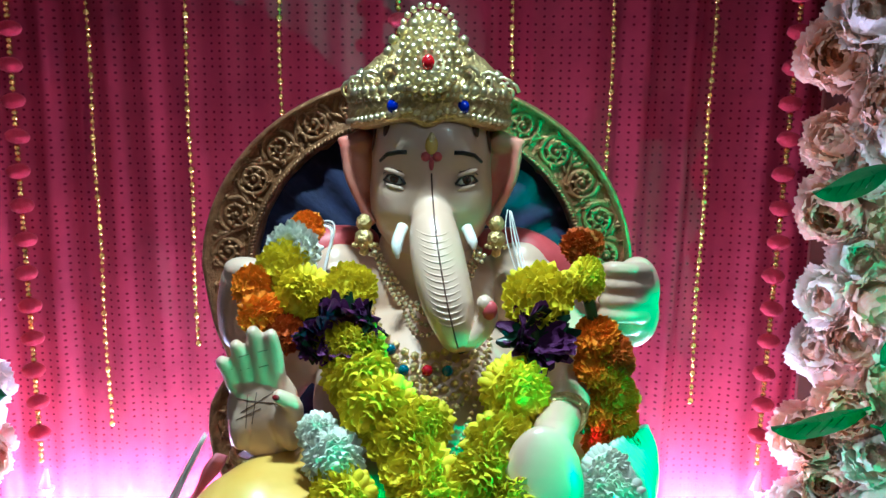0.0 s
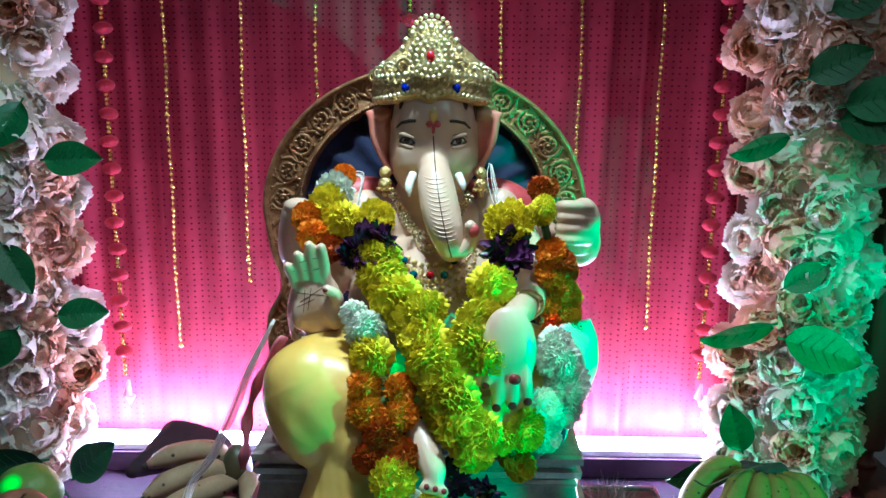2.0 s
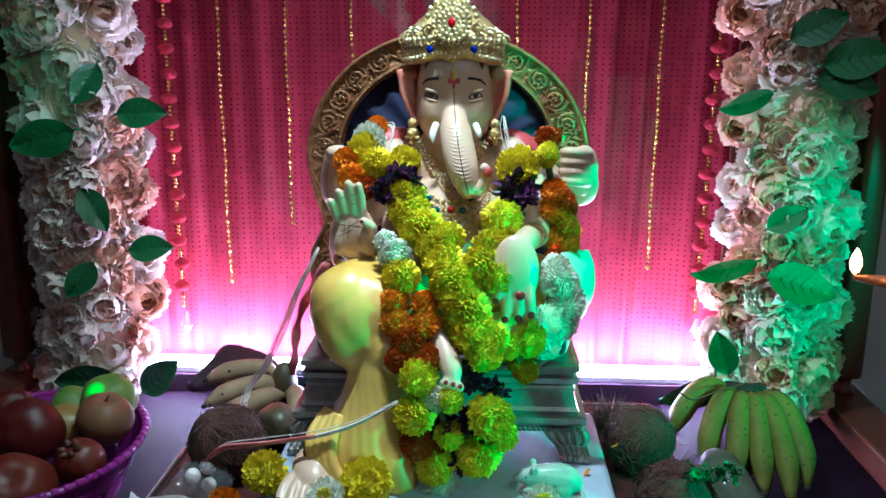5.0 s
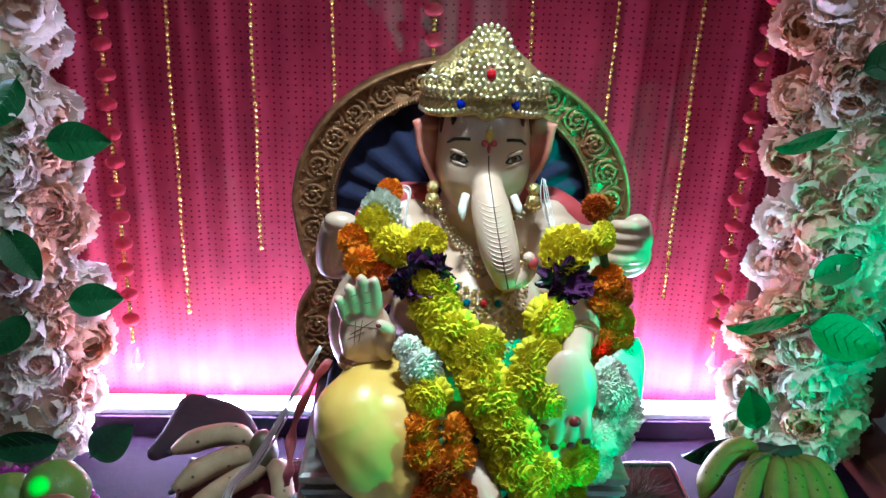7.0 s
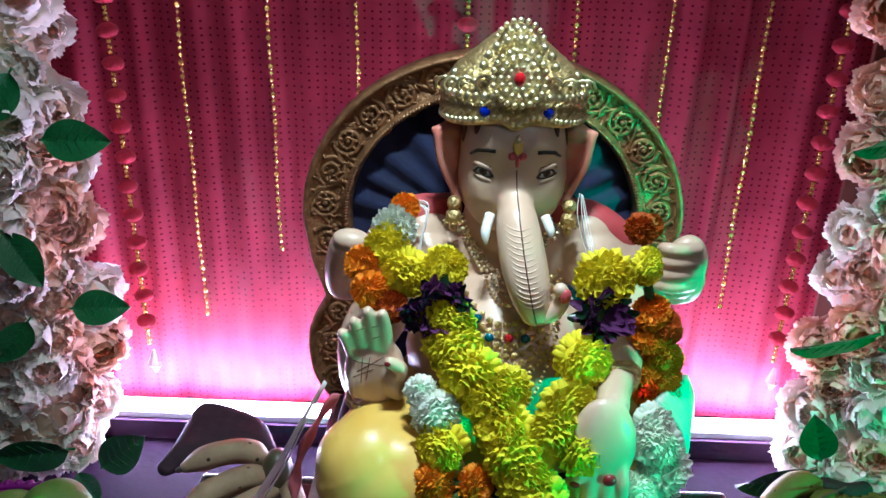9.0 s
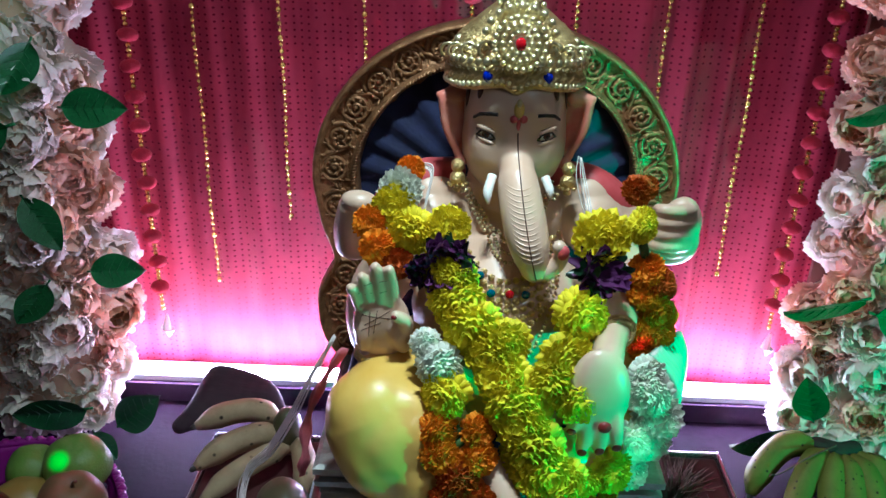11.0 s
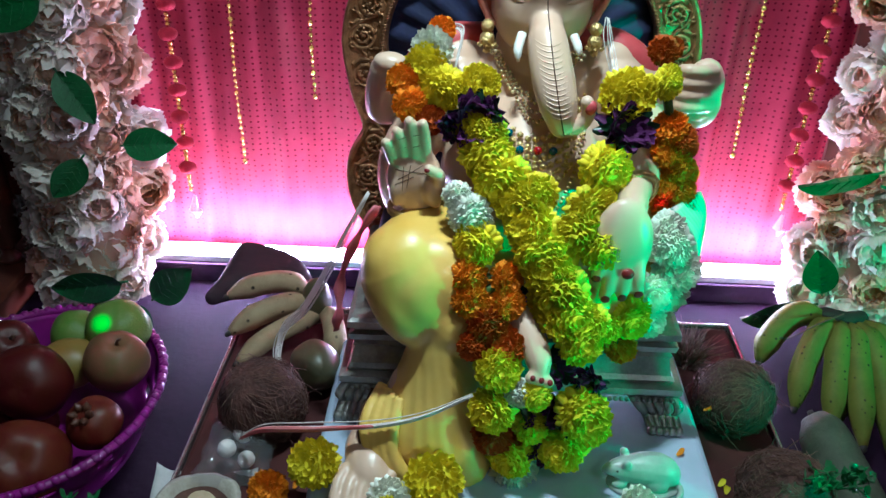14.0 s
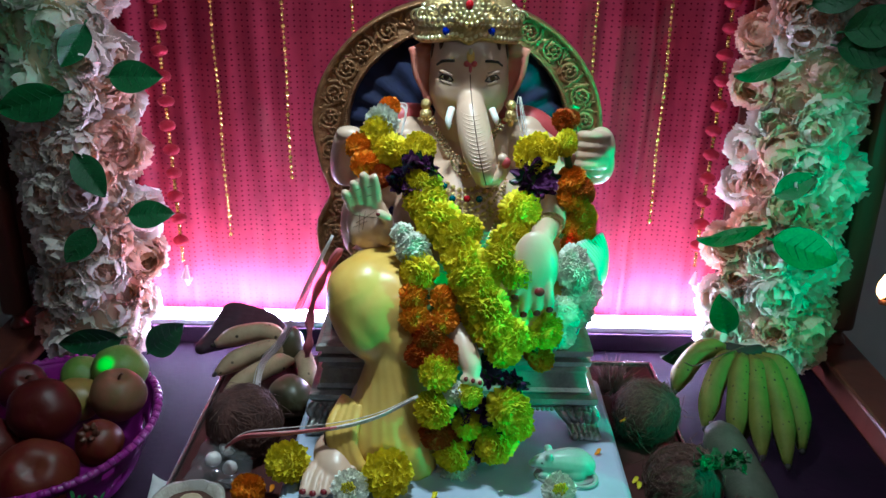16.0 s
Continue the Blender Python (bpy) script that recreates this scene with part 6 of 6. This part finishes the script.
green = thing("green_banana_bunch", "hand of green-yellow speckled bananas leaning on the flower column", "bananas", 0.585, 1.05, 0.0)
for pts in (((0.560, 1.075, 0.150), (0.505, 1.075, 0.150), (0.462, 1.055, 0.115), (0.440, 1.030, 0.075)), ((0.570, 1.062, 0.150), (0.532, 1.030, 0.140), (0.500, 0.985, 0.095), (0.480, 0.935, 0.050)),
            ((0.580, 1.058, 0.150), (0.560, 1.010, 0.136), (0.542, 0.945, 0.090), (0.528, 0.888, 0.045)), ((0.592, 1.055, 0.150), (0.588, 1.000, 0.134), (0.580, 0.925, 0.086), (0.570, 0.855, 0.040)),
            ((0.604, 1.056, 0.150), (0.618, 1.000, 0.134), (0.622, 0.920, 0.086), (0.612, 0.835, 0.036)), ((0.615, 1.062, 0.150), (0.648, 1.015, 0.136), (0.662, 0.950, 0.090), (0.655, 0.880, 0.040)),
            ((0.590, 1.065, 0.120), (0.575, 1.015, 0.090), (0.56, 0.96, 0.05), (0.550, 0.92, 0.030))):
    banana(green, pts, 0.0235, "unripe")
bm = bmesh.new()
chain(bm, [(-0.030, 0.025, 0.152, 0.016), (0.0, 0.010, 0.152, 0.017), (0.030, 0.018, 0.152, 0.016)], 5)
part("crown_stem", fuse(bm, 0.004, 3), "bantip", green, "blackened crown of the bunch")

bm = bmesh.new()
tube(bm, smooth_path([(0.42, 0.93, 0.20), (0.46, 0.98, 0.165), (0.52, 1.02, 0.168), (0.575, 1.05, 0.172)], 6), 0.0016, 5)
tagged(part("twine", bm, "fibre"), "thin dry twine tied to the banana bunch", "twine")

# ---- gourd, papaya ----
g = thing("gourd", "grey-green oblong gourd lying between coconut and bananas", "gourd", 0.475, 0.735, 0.0)
bm = bmesh.new()
q = smooth_path([(-0.020, 0.085, 0.128, 0.020), (-0.012, 0.060, 0.118, 0.036), (0.000, 0.010, 0.098, 0.040), (0.018, -0.060, 0.072, 0.039), (0.024, -0.095, 0.062, 0.026)], 6)
tube(bm, [p[:3] for p in q], [float(p[3]) for p in q], 20)
part("rind", bm, "gourd", g)
bm = bmesh.new()
tube(bm, [(-0.021, 0.084, 0.128), (-0.024, 0.094, 0.133)], [0.006, 0.005], 8)
part("stalk", bm, "bantip", g)
fruit("papaya", "small dark papaya with a pale navel on the stand", "fruit", (-0.343, 0.895, 0.128), 0.038, "papaya", (1, 1, 1.25), (75, 10, 20), 0.05, None, "fruit on the stand")

# ---- mouse figure ----
bm = bmesh.new()
chain(bm, [(0.102, 0.640, 0.172, 0.006), (0.114, 0.642, 0.174, 0.012), (0.132, 0.645, 0.172, 0.018), (0.156, 0.648, 0.170, 0.024), (0.178, 0.648, 0.168, 0.024), (0.190, 0.646, 0.164, 0.018)], 6)
for s in (-1, 1):
    ball(bm, (0.128, 0.645 + s * 0.013, 0.190), (0.007, 0.004, 0.008), 2)
    ball(bm, (0.122, 0.645 + s * 0.014, 0.155), (0.012, 0.006, 0.007), 2)
    ball(bm, (0.172, 0.648 + s * 0.020, 0.157), (0.018, 0.008, 0.011), 2)
chain(bm, [(0.195, 0.650, 0.153, 0.006), (0.206, 0.630, 0.151, 0.005), (0.196, 0.612, 0.150, 0.004), (0.170, 0.608, 0.150, 0.003)], 6)
mouse = fuse(bm, 0.0022, 3)
lathe(mouse, [(0.0, 0.1451), (0.050, 0.1451), (0.052, 0.147), (0.050, 0.1505), (0.0, 0.151)], 36, (0.158, 0.643, 0), 1.0, 0.62)
ball(mouse, (0.117, 0.632, 0.178), 0.0024, 1, index=1)
ball(mouse, (0.101, 0.639, 0.173), 0.003, 1, index=1)
tagged(part("mouse_figure", mouse, ("mouse", "black")), "small pale painted clay mouse on the white slab", "figurine")

# ---- threads and ribbon ----


def threads(name, label, pts, n, spread, mat, r=0.0009, seed=1):
    rnd = random.Random(seed)
    bm = bmesh.new()
    for k in range(n):
        o = Vector((rnd.gauss(0, spread), rnd.gauss(0, spread), rnd.gauss(0, spread)))
        w = rnd.uniform(0.4, 1.5)
        q = smooth_path(pts, 7)
        tube(bm, [Vector(p) + o * w * (0.4 + math.sin(math.pi * i / (len(q) - 1))) for i, p in enumerate(q)], r, 4)
    return tagged(part(name, bm, mat), label, "thread")


threads("thread_skein", "bundle of white cotton threads hanging beside the idol", [(-0.235, 0.80, 0.500), (-0.270, 0.80, 0.43), (-0.300, 0.82, 0.36), (-0.345, 0.85, 0.27), (-0.385, 0.87, 0.215), (-0.392, 0.85, 0.175), (-0.375, 0.835, 0.150)], 16, 0.0030, "thread", 0.0008, 3)
threads("thread_skein", "bundle of white cotton threads tied across the idol's leg", [(-0.408, 0.68, 0.165), (-0.37, 0.662, 0.198), (-0.308, 0.650, 0.213), (-0.22, 0.635, 0.235), (-0.150, 0.628, 0.262), (-0.085, 0.63, 0.300)], 22, 0.0016, "thread", 0.0008, 5)
threads("red_thread", "red cotton thread tied into the bundle", [(-0.410, 0.676, 0.164), (-0.37, 0.656, 0.201), (-0.30, 0.644, 0.217), (-0.215, 0.631, 0.239)], 16, 0.0018, "redthread", 0.0010, 6)
threads("white_string", "white string loops tied at the shoulder flower", [(-0.140, 0.91, 0.70), (-0.118, 0.90, 0.695), (-0.122, 0.885, 0.665), (-0.128, 0.87, 0.635)], 4, 0.002, "thread", 0.0012, 8)
threads("white_string", "white strings hanging over the shoulder", [(0.075, 0.915, 0.715), (0.078, 0.90, 0.69), (0.085, 0.88, 0.66), (0.09, 0.865, 0.64)], 7, 0.0045, "thread", 0.0006, 9)
bm = bmesh.new()
q = smooth_path([(-0.225, 0.82, 0.47), (-0.255, 0.815, 0.42), (-0.278, 0.81, 0.36), (-0.282, 0.80, 0.31), (-0.288, 0.80, 0.27)], 6)
tube(bm, q, [0.008 + 0.003 * math.sin(i) for i in range(len(q))], 6, flat=0.25)
tagged(part("pink_ribbon", bm, "ribbon"), "pink cloth ribbon hanging at the side of the throne", "ribbon")

# ---- small offerings in front ----
p = thing("plastic_pouch", "crumpled clear plastic pouch with white cotton balls", "pouch", -0.428, 0.702, 0.088)
bm = bmesh.new()
bmesh.ops.create_grid(bm, x_segments=22, y_segments=22, size=0.5)
for v in bm.verts:
    u, w = v.co.x, v.co.y
    v.co = Vector((u * 0.105, w * 0.125, 0.034 * (1 - (2 * u) ** 4) * (1 - (2 * w) ** 4) + 0.016 * abs(noise.noise((u * 9, w * 9, 2))) + 0.012 * noise.noise((u * 4, w * 4, 5)) + 0.014))
part("film", bm, "pouch", p, "clear crumpled plastic")
for x, y, z, r in ((0.008, 0.02, 0.045, 0.016), (-0.010, -0.01, 0.040, 0.014), (0.02, -0.02, 0.03, 0.013)):
    bm = bmesh.new()
    ball(bm, (x, y, z), r, 2)
    part("cotton_ball", bm, "thread", p)
h = thing("coconut_half", "halved dry coconut with pale flesh in a paper wrapper", "coconut", -0.458, 0.600, 0.0)
bm = bmesh.new()
lathe(bm, [(0.0, 0.060), (0.025, 0.066), (0.045, 0.082), (0.056, 0.105), (0.060, 0.112), (0.052, 0.114), (0.043, 0.100), (0.028, 0.088), (0.0, 0.084)], 32)
for v in bm.verts:
    v.co *= 1 + 0.04 * noise.noise(v.co * 50)
for f in bm.faces:
    c = f.calc_center_median()
    f.material_index = 1 if c.z > 0.083 and math.hypot(c.x, c.y) < 0.046 else 0
part("husk", bm, ("shell", "fibre"), h)
bm = bmesh.new()
ball(bm, (0.004, -0.006, 0.098), (0.026, 0.038, 0.020), 4, (10, 0, 20))
for v in bm.verts:
    v.co.z = min(v.co.z, 0.1065 + 0.15 * v.co.x + 0.0015 * noise.noise(v.co * 90))
    v.co.x += 0.006 * noise.noise(Vector((v.co.y * 40, v.co.z * 20, 3)))
part("flesh", bm, "kernel", h, "pale inner flesh")
bm = bmesh.new()
bmesh.ops.create_grid(bm, x_segments=16, y_segments=16, size=0.5)
for v in bm.verts:
    u, w = v.co.x, v.co.y
    v.co = Vector((u * 0.15 - 0.01, w * 0.15 + 0.01, 0.058 + 0.09 * max(0, (u * u + w * w) - 0.08) + 0.012 * noise.noise((u * 5, w * 5, 7))))
part("wrapper", bm, "paper", h, "creased printed paper wrapper").modifiers.new("thickness", "SOLIDIFY").thickness = 0.001
bm = bmesh.new()
box(bm, -0.07, 0.07, -0.07, 0.07, 0.0, 0.056, 0.004)
part("carton", bm, "paper", h, smooth=False)

gl = thing("water_glass", "clear drinking glass with green herb sprigs beside the basket", "glass", -0.560, 0.560, 0.0)
bm = bmesh.new()
lathe(bm, [(0.0, 0.0), (0.028, 0.0), (0.032, 0.05), (0.037, 0.098), (0.0355, 0.098), (0.0305, 0.05), (0.026, 0.006), (0.0, 0.006)], 36)
part("tumbler", bm, "glass", gl).visible_shadow = False
he = thing("herb_sprigs", "small bunch of green grass and herb sprigs", "herbs", -0.62, 0.59, 0.0)
rnd = random.Random(6)
for k in range(14):
    bm = bmesh.new()
    a = rnd.uniform(0, 6.28)
    b = Vector((0.02 * math.cos(a), 0.02 * math.sin(a), 0.10 + rnd.uniform(0, 0.012)))
    tube(bm, [(0, 0, 0), b * 0.6, b], 0.0014, 5)
    for j in range(6):
        petal(bm, b * (0.7 + 0.06 * j), Vector((rnd.uniform(-1, 1), rnd.uniform(-1, 1), 0.5)).normalized(), Vector((0, 0.1, 1)), 0.016, 0.004, 0.2, 0.001, rnd, 2, 2)
    part("sprig", bm, "leaf", he)
he2 = thing("grass_tuft", "wet green herb sprigs lying on the coconut", "herbs", 0.395, 0.600, 0.20)
for k in range(12):
    bm = bmesh.new()
    a = rnd.uniform(0, 6.28)
    b = Vector((0.045 * math.cos(a), 0.03 * math.sin(a), 0.012 * rnd.random()))
    tube(bm, [(0, 0, -0.005), b * 0.5 + Vector((0, 0, 0.01)), b], 0.0013, 5)
    for j in range(7):
        petal(bm, b * (0.35 + 0.1 * j), Vector((rnd.uniform(-1, 1), rnd.uniform(-1, 1), 0.6)).normalized(), Vector((0, 0.1, 1)), 0.014, 0.005, 0.2, 0.001, rnd, 2, 2)
    part("sprig", bm, "leaf", he2)

# fallen petals on the stand and the slab
rnd = random.Random(12)
for x, y, z, k in ((0.285, 0.700, 0.091, "yellow"), (0.292, 0.684, 0.091, "yellow"), (0.275, 0.80, 0.150, "orange"), (-0.335, 0.655, 0.091, "orange"), (-0.06, 0.575, 0.148, "yellow"), (0.05, 0.60, 0.148, "ivory"), (0.215, 0.70, 0.148, "orange")):
    bm = bmesh.new()
    petal(bm, Vector((0, 0, 0)), Vector((math.cos(x * 90), math.sin(x * 90), 0.1)).normalized(), Vector((0, 0, 1)), 0.014, 0.005, 0.4, 0.001, rnd, 3, 3)
    tagged(part("fallen_petal", bm, k, at=pose(x, y, z)), "single fallen flower petal lying before the idol", "petal", "fallen petals")

# ---- tinsel at the foot of the posts ----
def tinsel(x, y, z0, z1, seed):
    rnd = random.Random(seed)
    bm = bmesh.new()
    tube(bm, [(0, 0, 0), (0, 0, z1 - z0)], 0.0012, 5)
    for k in range(260):
        z = (z1 - z0) * k / 260
        a = rnd.uniform(0, 6.28)
        d = Vector((math.cos(a), math.sin(a), rnd.uniform(-0.5, 0.5))) * rnd.uniform(0.010, 0.018)
        tube(bm, [(0, 0, z), (d.x * 0.6, d.y * 0.6, z + d.z), (d.x, d.y, z + 1.2 * d.z)], [0.0009, 0.0008, 0.0002], 3, cap=False)
    tagged(part("tinsel_strand", bm, "edge", at=pose(x, y, z0)), "short silver tinsel strand hanging beside the wooden post", "tinsel", "tinsel strands")


tinsel(0.838, 1.270, 0.100, 0.230, 3)
tinsel(-1.005, 1.270, 0.100, 0.230, 4)

# ---- oil lamp ----
ol = thing("oil_lamp", "tall reddish-brown oil lamp with lit cotton wicks", "oil lamp", 0.640, 0.462, 0.0)
bm = bmesh.new()
lathe(bm, [(0.0, 0.0), (0.060, 0.0), (0.062, 0.012), (0.040, 0.028), (0.016, 0.05), (0.011, 0.12), (0.017, 0.16), (0.011, 0.2), (0.010, 0.34), (0.018, 0.37), (0.011, 0.40), (0.009, 0.50), (0.020, 0.525), (0.0, 0.53)], 32)
part("stem", bm, "brass", ol)
bowl = bmesh.new()
lathe(bowl, [(0.0, 0.524), (0.026, 0.530), (0.044, 0.548), (0.047, 0.556), (0.043, 0.554), (0.024, 0.540), (0.0, 0.536)], 32)
# angle and reach of each spout
for deg, reach in ((181, 0.137), (203, 0.112), (105, 0.12), (255, 0.12), (325, 0.12), (40, 0.12)):
    a = math.radians(deg)
    c, d = math.cos(a), math.sin(a)
    bm = bmesh.new()
    tube(bm, [(0.038 * c, 0.038 * d, 0.544), (0.6 * reach * c, 0.6 * reach * d, 0.552), (reach * c, reach * d, 0.560)], [0.013, 0.010, 0.004], 8)
    spout = part("spout", bm, "brass", ol)
    bm = bmesh.new()
    tube(bm, [((reach - 0.012) * c, (reach - 0.012) * d, 0.560), (reach * c, reach * d, 0.567)], 0.0022, 6)
    part("wick", bm, "dark", spout, "charred cotton wick")
    bm = bmesh.new()
    lathe(bm, [(0.0, 0.563), (0.0050, 0.568), (0.0072, 0.575), (0.0066, 0.583), (0.0042, 0.590), (0.0015, 0.596), (0.0, 0.598)], 14, (reach * c, reach * d, 0))
    part("flame", bm, "flame", ol, "small lit flame")
part("bowl", bowl, "brass", ol)
